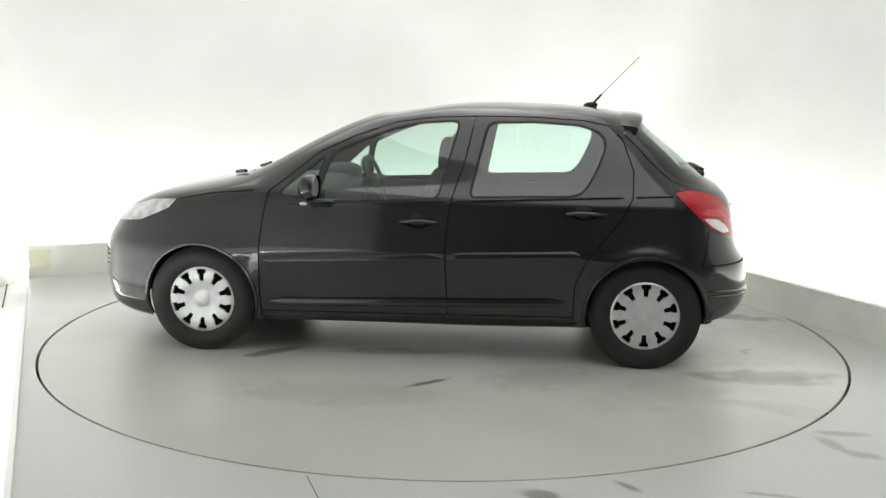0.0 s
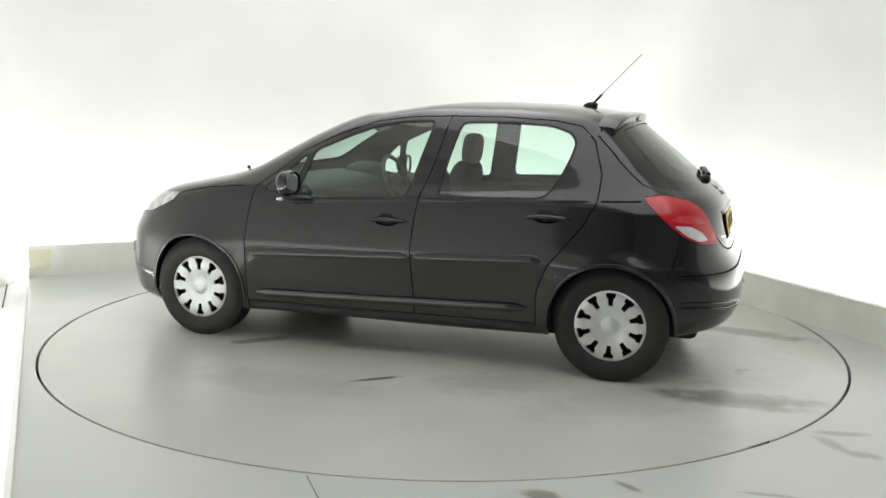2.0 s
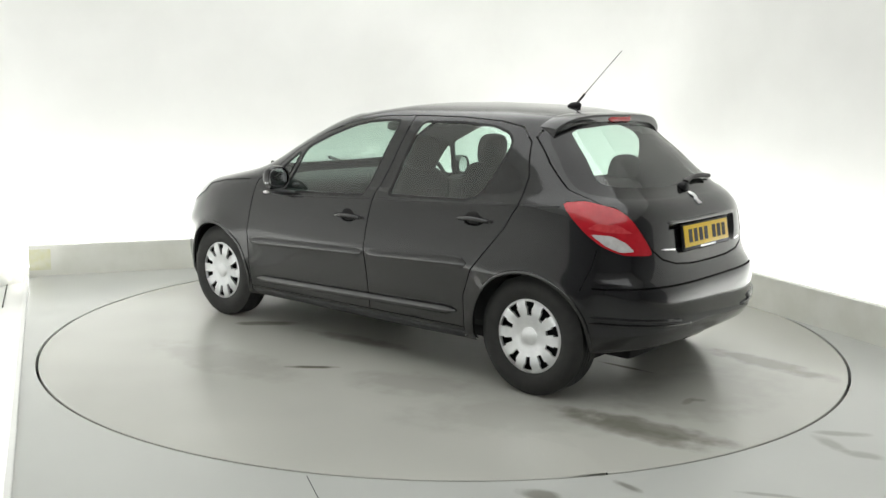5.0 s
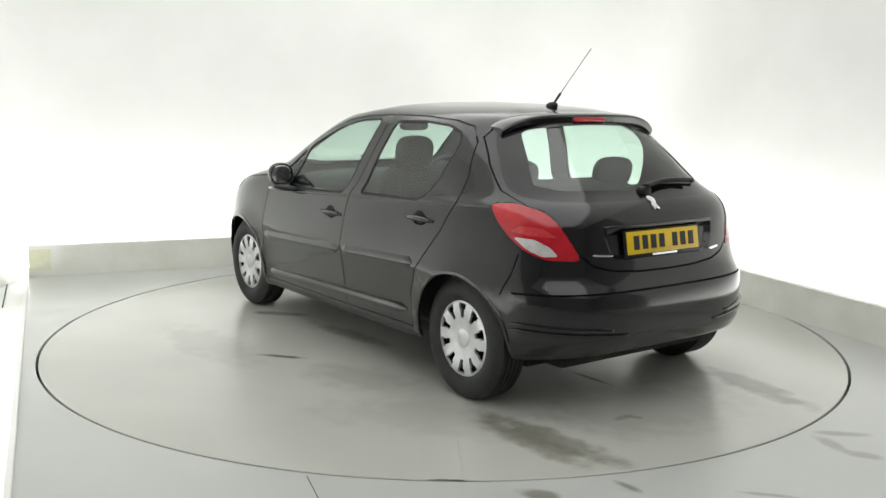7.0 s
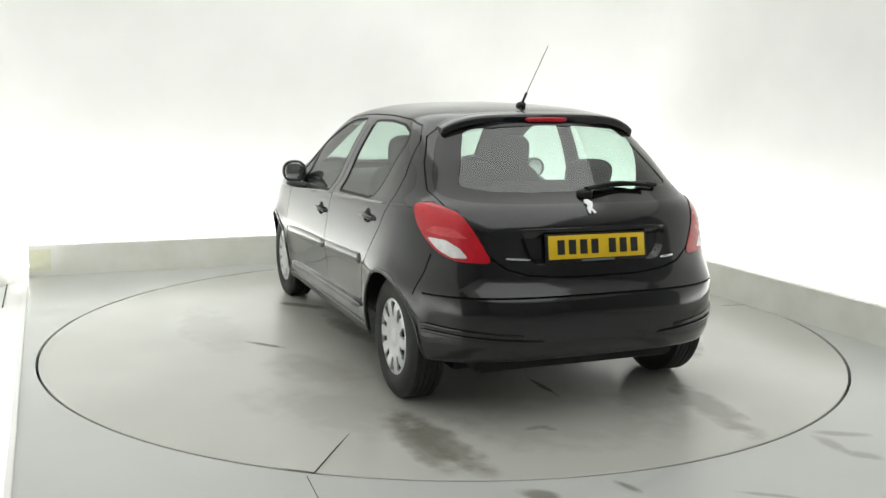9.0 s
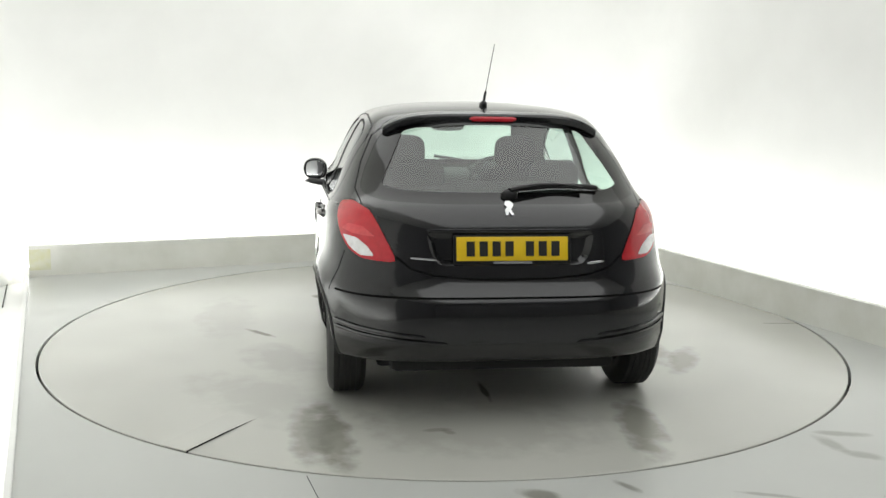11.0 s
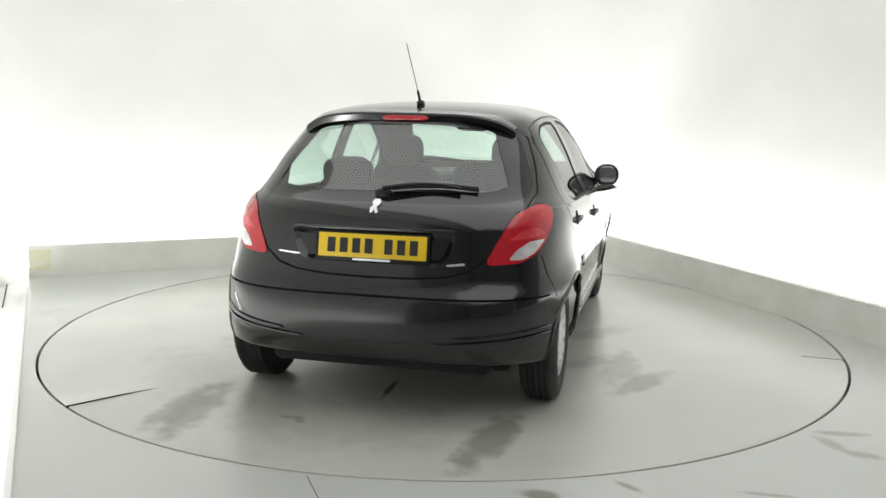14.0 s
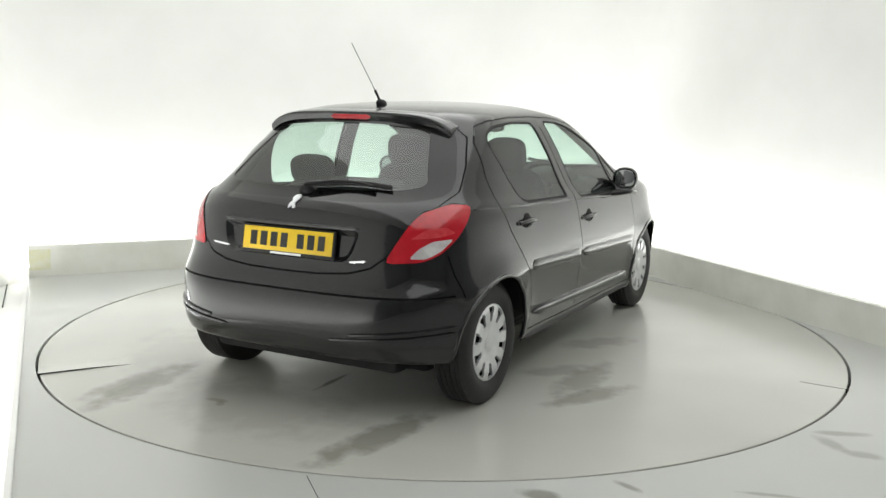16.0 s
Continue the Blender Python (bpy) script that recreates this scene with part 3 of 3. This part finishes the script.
    # joints
    for side in (1, -1):
        groove(bm, [(0.905, 0.215), (0.912, 0.40), (0.91, 0.62), (0.89, 0.80), (0.86, 0.95)], "flank", side)
        groove(bm, [(-0.17, 0.230), (-0.162, 0.45), (-0.150, 0.65), (-0.165, 0.82), (-0.185, 0.95), (-0.245, 1.14), (-0.295, 1.386)], "flank", side)
        groove(bm, [(-0.87, 0.240), (-0.875, 0.47), (-0.93, 0.61), (-1.03, 0.735), (-1.115, 0.84), (-1.175, 0.96), (-1.18, 1.10), (-1.12, 1.27), (-1.04, 1.345), (-0.90, 1.372)], "flank", side)
        groove(bm, [(0.905, 0.262), (0.3, 0.270), (-0.3, 0.280), (-0.87, 0.290)], "flank", side, 0.006)
        groove(bm, [(0.86, 0.95), (0.60, 1.165), (0.40, 1.262), (0.16, 1.346), (-0.05, 1.376), (-0.30, 1.386), (-0.62, 1.386), (-0.90, 1.372)], "flank", side, 0.006)
        groove(bm, [(-1.60, 0.775), (-1.59, 0.69), (-1.56, 0.585)], "flank", side, 0.006)
        groove(bm, [(1.42, 0.885), (1.2, 0.928), (0.95, 0.952)], "flank", side, 0.006)
        groove(bm, [(side * y, z) for y, z in ((0.665, 0.945), (0.68, 1.005), (0.70, 1.05), (0.665, 1.17), (0.605, 1.295), (0.54, 1.345), (0.44, 1.368), (0.0, 1.378))], "tail", 1, 0.0045, 0.05)
    groove(bm, [(0.555, 0.795), (0.51, 0.758), (0.46, 0.72), (0.36, 0.692), (0.2, 0.678), (0.0, 0.675), (-0.2, 0.678), (-0.36, 0.692), (-0.46, 0.72), (-0.51, 0.758), (-0.555, 0.795)], "tail", 1, 0.009)
    groove(bm, [(0.80 - 0.16 * k, 0.597) for k in range(11)], "tail", 1, 0.009, 0.08)
    size = len(bm.faces)
    for side in (1, -1):
        for seed in ((0.4, 0.87 * side, 0.70), (-0.55, 0.87 * side, 0.70)):
            faces = island(bm, seed)
            if len(faces) < size * 0.3:
                leaf = lift(bm, faces, "door", PAINT, base, 0, "black painted car door")
                LEAVES[side, seed[0] > 0] = leaf
                for ob in glazed.get((side, seed[0] > 0), ()):
                    ob.parent = leaf
    faces = island(bm, (-1.75, 0, 0.95))
    if len(faces) < size * 0.3:
        LEAVES["tail"] = lift(bm, faces, "tailgate", PAINT, base, 0, "black painted tailgate")
        for ob in glazed.get("tail", ()):
            ob.parent = LEAVES["tail"]
    part("body", bm, PAINT, base)
    for x in (1.27, -1.27):
        for side in (1, -1):
            wheel(base, x, side)
            part("wheel_well", lathe([(side * 0.75, 0.338), (side * 0.55, 0.352), (side * 0.50, 0.28)], 32, start=-0.1, end=math.pi + 0.1), INNER, base).location = (x, 0, 0.304)
    part("underbody", box((-1.5, -0.60, 0.17), (1.55, 0.60, 0.26), 0.03), INNER, base)
    return base



# ---------------------------------------------------------------- car fittings
from mathutils.bvhtree import BVHTree

_bm = shell()
SKIN = BVHTree.FromBMesh(_bm)
_bm.free()


def flank(x, z, side, proud=0.0):
    """A place on the skin of the flank."""
    hit = None
    while hit is None:
        hit, nrm, _, _ = SKIN.ray_cast(Vector((x, side * 2.0, z)), Vector((0, -side, 0)))
        z += 0.01
    return hit + nrm * (proud if nrm.y * side > 0 else -proud)


def rear(y, z, proud=0.0):
    hit, nrm, _, _ = SKIN.ray_cast(Vector((-3.0, y, z)), Vector((1, 0, 0)))
    return hit + nrm * (proud if nrm.x < 0 else -proud)


def band(places, half, deep, ends=0.25):
    """A moulding with a rounded section along places on the skin: (place, outward)."""
    bm = bmesh.new()
    rings = []
    n = len(places)
    for i, (q, out) in enumerate(places):
        d = (places[min(i + 1, n - 1)][0] - places[max(i - 1, 0)][0]).normalized()
        up = out.cross(d).normalized()
        k = ends if i in (0, n - 1) else 1.0
        rings.append([bm.verts.new(q + up * half * k * a + out * deep * k * b) for a, b in ((-1, -0.6), (-1, 0.3), (-0.72, 0.85), (0, 1.0), (0.72, 0.85), (1, 0.3), (1, -0.6))])
    for a, b in zip(rings, rings[1:]):
        for k in range(6):
            bm.faces.new((a[k], a[k + 1], b[k + 1], b[k]))
    bm.faces.new(rings[0])
    bm.faces.new(rings[-1])
    return bm


def blob(size, squash=2.6, seg=28, rings=16):
    """A rounded body with softened edges."""
    bm = bmesh.new()
    bmesh.ops.create_uvsphere(bm, u_segments=seg, v_segments=rings, radius=1.0)
    e = 2 / squash
    for v in bm.verts:
        v.co = Vector([math.copysign(abs(c) ** e, c) * s for c, s in zip(v.co, size)])
    return bm


def moved(bm, m):
    bmesh.ops.transform(bm, matrix=m, verts=bm.verts)
    return bm


def merged(*bms):
    res = bmesh.new()
    for b in bms:
        me = bpy.data.meshes.new("tmp")
        b.to_mesh(me)
        b.free()
        res.from_mesh(me)
        bpy.data.meshes.remove(me)
    return res


def flank_band(x0, z0, x1, z1, side, half, deep, steps=24):
    res = []
    for k in range(steps + 1):
        t = k / steps
        q = flank(x0 + (x1 - x0) * t, z0 + (z1 - z0) * t, side)
        res.append((q, Vector((0, side, 0.08)).normalized()))
    return band(res, half, deep)


def rear_band(y0, z0, y1, z1, half, deep, steps=30, arch=0.0):
    res = []
    for k in range(steps + 1):
        t = k / steps
        y = y0 + (y1 - y0) * t
        z = z0 + (z1 - z0) * t + arch * 4 * t * (1 - t)
        hit, nrm, _, _ = SKIN.ray_cast(Vector((-3.0, y, z)), Vector((1, 0, 0)))
        out = nrm if nrm.x < 0 else -nrm
        res.append((hit, Vector((out.x, out.y, 0)).normalized()))
    return band(res, half, deep)


def door_mirror(base, side):
    sg = side
    at = Matrix.Translation((0.60, sg * 0.895, 0.985)) @ Euler((0, 0, -0.14 * sg)).to_matrix().to_4x4()
    cup = blob((0.068, 0.082, 0.075), 2.3)
    bmesh.ops.bisect_plane(cup, geom=cup.verts[:] + cup.edges[:] + cup.faces[:], plane_co=(-0.034, 0, 0), plane_no=(-1, 0, 0), clear_outer=True)
    bmesh.ops.solidify(cup, geom=cup.faces[:], thickness=0.005)
    house = part("door_mirror", moved(cup, at), PAINT, base, "black door mirror housing")
    part("mirror_glass", moved(blob((0.006, 0.066, 0.060), 2.5), at @ Matrix.Translation((-0.022, 0, 0))), MIRROR, house, "silvered mirror glass")
    part("mirror_back", moved(blob((0.020, 0.066, 0.060), 2.5), at), TRIM, house)
    part("mirror_arm", moved(blob((0.085, 0.115, 0.020), 2.4), Matrix.Translation((0.56, sg * 0.845, 0.893)) @ Euler((0.14 * sg, 0, 0)).to_matrix().to_4x4()), TRIM, house, "black mirror arm")
    part("side_repeater", moved(blob((0.022, 0.018, 0.010), 2.4), Matrix.Translation((0.628, sg * 0.950, 0.898))), CLEAR, house, "clear repeater lens under the mirror")


def handles(base, side):
    for x, z in ((0.0, 0.800), (-0.915, 0.867)):
        pts, tp = [], []
        for k in range(13):
            t = k / 12
            lift_y = 0.018 * math.sin(math.pi * min(1, max(0, (t - 0.04) / 0.92))) ** 0.5 + 0.004
            pts.append(flank(x + 0.10 - 0.20 * t, z + 0.004 * math.sin(math.pi * t), side, lift_y))
            tp.append(0.75 + 0.25 * math.sin(math.pi * t))
        part("door_handle", sweep(pts, 0.014, 10, 0.95, taper=tp), PAINT, LEAVES.get((side, x > -0.5), base), "black pull handle")
        # Near-black disc set into the hollow, its colour standing for the shade there.
        part("handle_shade", moved(blob((0.050, 0.010, 0.034), 2.2), Matrix.Translation(flank(x + 0.005, z + 0.012, side, -0.007))), INNER, LEAVES.get((side, x > -0.5), base), "near-black disc painting the shade of the hollow behind the handle")
        part("lock", moved(blob((0.013, 0.006, 0.010)), Matrix.Translation(flank(x - 0.115, z + 0.001, side, 0.002))), TRIM, LEAVES.get((side, x > -0.5), base))


def spoiler(base):
    bm = bmesh.new()
    rows = []
    n = 36
    for k in range(n + 1):
        s = -1 + 2 * k / n
        y = 0.553 * s
        a = abs(s)
        drop = 0.012 * a ** 2 + 0.064 * a ** 6
        xe = -1.268 + 0.028 * a ** 2 + 0.03 * a ** 6
        ze = 1.408 - drop
        rows.append([bm.verts.new(q) for q in ((xe + 0.19, y, ze + 0.012 - 0.012 * a), (xe + 0.10, y, ze + 0.016), (xe + 0.03, y, ze + 0.011), (xe + 0.004, y, ze + 0.003), (xe, y, ze - 0.008),
                                               (xe + 0.010, y, ze - 0.036), (xe + 0.03, y, ze - 0.043), (xe + 0.10, y, ze - 0.045))])
    for a, b in zip(rows, rows[1:]):
        for k in range(7):
            bm.faces.new((a[k], a[k + 1], b[k + 1], b[k]))
    bm.faces.new(rows[0])
    bm.faces.new(rows[-1])
    sp = part("roof_spoiler", bm, PAINT, base, "black roof spoiler lip")
    pts = []
    for k in range(13):
        y = -0.12 + 0.24 * k / 12
        a = abs(y / 0.553)
        pts.append((Vector((-1.265 + 0.028 * a * a, y, 1.386 - 0.012 * a * a)), Vector((-1, 0, 0.1)).normalized()))
    part("brake_lamp", band(pts, 0.013, 0.006), RED, sp, "narrow red high brake lamp")


def rear_wiper(base):
    piv = rear(-0.01, 1.040, 0.0)
    w = part("rear_wiper", moved(blob((0.030, 0.040, 0.028), 2.4), Matrix.Translation(piv)), TRIM, base, "black rear wiper")
    arm = [rear(-0.01 - 0.36 * t, 1.044 + 0.026 * math.sin(2.6 * t), 0.030 - 0.006 * t) for t in [k / 10 for k in range(11)]]
    part("wiper_arm", sweep(arm, 0.013, 8, 0.7, taper=[1.3 - 0.06 * k for k in range(11)]), TRIM, w)
    blade = [rear(-0.05 - 0.40 * t, 1.058 + 0.014 * math.sin(3.0 * t), 0.014) for t in [k / 10 for k in range(11)]]
    part("wiper_blade", sweep(blade, 0.010, 8, 1.2), RUBBER, w)


def number_plate(base):
    tilt = math.degrees(math.atan2(0.018, 0.102))
    m = pose(-1.806, -0.003, 0.812, 0, tilt, 0)
    pl = part("number_plate", box((-0.005, -0.26, -0.0555), (0.003, 0.26, 0.0555), 0.004), YELLOW, base, "yellow rear number plate")
    pl.matrix_basis = m
    for y in (0.195, 0.135, 0.075, 0.015, -0.080, -0.140, -0.200):
        part("plate_bar", box((-0.0072, y - 0.019, -0.034), (-0.0050, y + 0.019, 0.034)), INK, pl, "plain dark bar", smooth=False)
    part("plate_holder", box((-0.002, -0.274, -0.072), (0.012, 0.274, 0.064), 0.006), TRIM, pl, "black plate holder")
    part("dealer_strip", box((-0.0055, -0.09, -0.0685), (-0.001, 0.09, -0.058)), CHROME, pl, "pale strip below the plate", smooth=False)
    part("grip_bar", rear_band(0.39, 0.893, -0.39, 0.893, 0.009, 0.010), PAINT, LEAVES.get("tail", base), "black grip bar above the plate")


def emblem(base):
    out = [(-0.028, 0.020), (-0.012, 0.034), (0.012, 0.032), (0.022, 0.018), (0.010, 0.004), (0.024, -0.010), (0.020, -0.034), (0.008, -0.030), (0.004, -0.014), (-0.012, -0.034), (-0.024, -0.030), (-0.010, -0.006), (-0.022, 0.008)]
    bm = bmesh.new()
    f = bm.faces.new([bm.verts.new(rear(0.005 + a * 0.85, 0.985 + b * 0.85, 0.008)) for a, b in out])
    ex = bmesh.ops.extrude_face_region(bm, geom=[f])
    bmesh.ops.translate(bm, verts=[v for v in ex["geom"] if isinstance(v, bmesh.types.BMVert)], vec=(0.009, 0, 0))
    part("emblem", bm, BADGE, LEAVES.get("tail", base), "chrome emblem of plain shape", smooth=False)
    part("badge_bar", rear_band(0.465, 0.769, 0.345, 0.762, 0.005, 0.004, 8), CHROME, LEAVES.get("tail", base), "small chrome lettering as a bar")
    part("badge_bar", rear_band(-0.355, 0.742, -0.44, 0.750, 0.006, 0.004, 8), CHROME, LEAVES.get("tail", base), "small chrome lettering as a bar")


def aerial(base):
    foot = part("aerial_foot", moved(blob((0.045, 0.020, 0.022), 2.2), Matrix.Translation((-0.965, 0, 1.452)) @ Euler((0, 0.12, 0)).to_matrix().to_4x4()), TRIM, base, "black aerial foot")
    part("aerial_spring", sweep([(-0.975, 0, 1.459), (-1.03, 0, 1.52)], 0.007, 8), TRIM, foot)
    part("aerial_rod", sweep([(-1.025, 0, 1.515), (-1.13, 0, 1.625), (-1.255, 0, 1.755)], 0.002, 6), TRIM, foot, "thin black aerial rod")


def seat(base, x, y, back_top=1.03, head=1.255, front=True):
    s = part("front_seat", moved(blob((0.25, 0.25, 0.085), 4), Matrix.Translation((x + 0.28, y, 0.47))), CLOTH, base, "dark cloth front seat")
    m = Matrix.Translation((x, y, 0.76)) @ Euler((0, -0.22, 0)).to_matrix().to_4x4()
    part("seat_back", moved(blob((0.075, 0.235, 0.315), 4), m), CLOTH, s)
    part("headrest", moved(blob((0.052, 0.128, 0.105), 3.2), Matrix.Translation((x - 0.09, y, head - 0.105)) @ Euler((0, -0.12, 0)).to_matrix().to_4x4()), CLOTH, s)
    for d in (-0.05, 0.05):
        part("headrest_post", sweep([(x - 0.08, y + d, 1.02), (x - 0.09, y + d, head - 0.13)], 0.007, 6), CHROME, s)


def cabin(base):
    seat(base, -0.02, 0.34)
    seat(base, -0.02, -0.36)
    bench = part("rear_seat", moved(blob((0.25, 0.60, 0.10), 4.5), Matrix.Translation((-0.72, 0, 0.50))), CLOTH, base, "dark cloth rear bench seat")
    part("seat_back", moved(blob((0.085, 0.60, 0.30), 4.5), Matrix.Translation((-1.02, 0, 0.76)) @ Euler((0, -0.3, 0)).to_matrix().to_4x4()), CLOTH, bench)
    for y in (0.36, -0.36):
        part("headrest", moved(blob((0.050, 0.140, 0.085), 3.0), Matrix.Translation((-1.10, y, 1.085)) @ Euler((0, -0.2, 0)).to_matrix().to_4x4()), CLOTH, bench)
    part("parcel_shelf", box((-1.56, -0.56, 0.935), (-1.14, 0.56, 0.955), 0.006), PLASTIC, base, "dark parcel shelf behind the rear seat")
    part("dashboard", moved(blob((0.26, 0.68, 0.13), 3.6), Matrix.Translation((0.80, 0, 0.85))), PLASTIC, base, "dark grey dashboard")
    part("instrument_hood", moved(blob((0.12, 0.17, 0.07), 2.6), Matrix.Translation((0.68, -0.36, 0.965))), PLASTIC, base)
    ring = [Vector((0.445 + 0.065 * math.sin(a), -0.36 + 0.185 * math.cos(a), 0.905 + 0.170 * math.sin(a))) for a in [6.28319 * k / 40 for k in range(40)]]
    st = part("steering_wheel", sweep(ring, 0.015, 10, closed=True), PLASTIC, base, "black steering wheel")
    part("steering_boss", moved(blob((0.035, 0.075, 0.06), 2.6), Matrix.Translation((0.465, -0.36, 0.90))), PLASTIC, st)
    for a in (0.15, math.pi - 0.15, -math.pi / 2):
        part("spoke", sweep([(0.46, -0.36, 0.90), (0.45 + 0.06 * math.sin(a), -0.36 + 0.18 * math.cos(a), 0.905 + 0.165 * math.sin(a))], 0.016, 8, 0.6), PLASTIC, st)
    part("interior_mirror", moved(blob((0.014, 0.115, 0.032), 3), Matrix.Translation((0.40, 0.0, 1.295))), PLASTIC, base, "interior mirror")
    part("cabin_floor", box((-1.55, -0.66, 0.26), (1.0, 0.66, 0.30)), PLASTIC, base, smooth=False)
    part("bulkhead", box((1.0, -0.62, 0.26), (1.03, 0.62, 0.86)), PLASTIC, base, smooth=False)
    for side in (1, -1):
        part("door_card", box((-1.05, side * 0.70 - 0.02, 0.30), (0.95, side * 0.70 + 0.02, 0.90), 0.015), PLASTIC, base)


def fittings(base):
    for side in (1, -1):
        door_mirror(base, side)
        handles(base, side)
        part("rubbing_strip", flank_band(0.89, 0.562, -0.132, 0.606, side, 0.028, 0.009), PAINT, LEAVES.get((side, True), base), "black side rubbing strip")
        part("rubbing_strip", flank_band(-0.172, 0.608, -0.90, 0.640, side, 0.028, 0.009), PAINT, LEAVES.get((side, False), base), "black side rubbing strip")
        part("waist_crease", flank_band(0.80, 0.868, -0.155, 0.917, side, 0.007, 0.006), PAINT, LEAVES.get((side, True), base), "raised crease below the windows")
        part("waist_crease", flank_band(-0.185, 0.918, -1.13, 0.962, side, 0.007, 0.006), PAINT, LEAVES.get((side, False), base), "raised crease below the windows")
        part("waist_crease", flank_band(-1.19, 0.965, -1.40, 0.972, side, 0.006, 0.005), PAINT, base, "raised crease below the windows")
        part("sill_moulding", flank_band(0.85, 0.318, -0.82, 0.372, side, 0.024, 0.026), PAINT, base, "black sill crease")
        part("sill", merged(flank_band(0.90, 0.232, -0.90, 0.256, side, 0.020, 0.006)), TRIM, base, "black sill")
        for x in (1.27, -1.27):
            pts = []
            for k in range(29):
                a = math.pi * (-0.06 + 1.12 * k / 28)
                q = flank(x + 0.340 * math.cos(a), max(0.20, 0.304 + 0.340 * math.sin(a)), side)
                pts.append((q, Vector((0, side, 0))))
            part("arch_lip", band(pts, 0.010, 0.008), PAINT, base, "rounded wheel arch lip")
        part("bumper_slot", rear_band(side * 0.81, 0.455, side * 0.40, 0.420, 0.010, 0.013), PAINT, base, "glossy lower bumper moulding")
        part("bumper_slot", rear_band(side * 0.81, 0.427, side * 0.30, 0.390, 0.009, 0.012), PAINT, base, "glossy lower bumper moulding")
    for z in (0.44, 0.465, 0.49, 0.515):
        part("grille_bar", band([(on_level(5 + (z - 0.46) / 0.08, k) * 1.0, (on_level(5 + (z - 0.46) / 0.08, k) - Vector((0.6, 0, z))).normalized()) for k in range(5, 15)], 0.006, 0.006), TRIM, base, "dark grille bar")
    spoiler(base)
    rear_wiper(base)
    number_plate(base)
    emblem(base)
    aerial(base)
    cabin(base)
    for y in (0.30, -0.22):
        part("windscreen_wiper", sweep([SKIN.ray_cast(Vector((1.22 - 0.13 * t, y + 0.22 * t, 2)), Vector((0, 0, -1)))[0] + Vector((0, 0, 0.016)) for t in (0, 0.33, 0.66, 1)], 0.011, 8), TRIM, base, "black windscreen wiper")
    part("tow_guard", box((-1.70, -0.55, 0.20), (-1.45, 0.55, 0.34), 0.04), INNER, base)


auto = car()
fittings(auto)


# ---------------------------------------------------------------- movement
def heading(t):
    return 3.05510 - 0.122281 * t - 0.000216 * (t - 8) ** 2


def motions():
    rows, turns = [], []
    for k in range(33):
        t = k * 0.5
        a = heading(t)
        x, y = 0.0719 * math.cos(a) + 0.0698 * math.sin(a), 0.0719 * math.sin(a) - 0.0698 * math.cos(a)
        rows.append((t, pose(x, y, 0, 0, 0, math.degrees(a))))
        turns.append((t, pose(0, 0, 0, 0, 0, math.degrees(a - heading(0)))))
    walk(auto, rows)
    walk(table, turns)


motions()
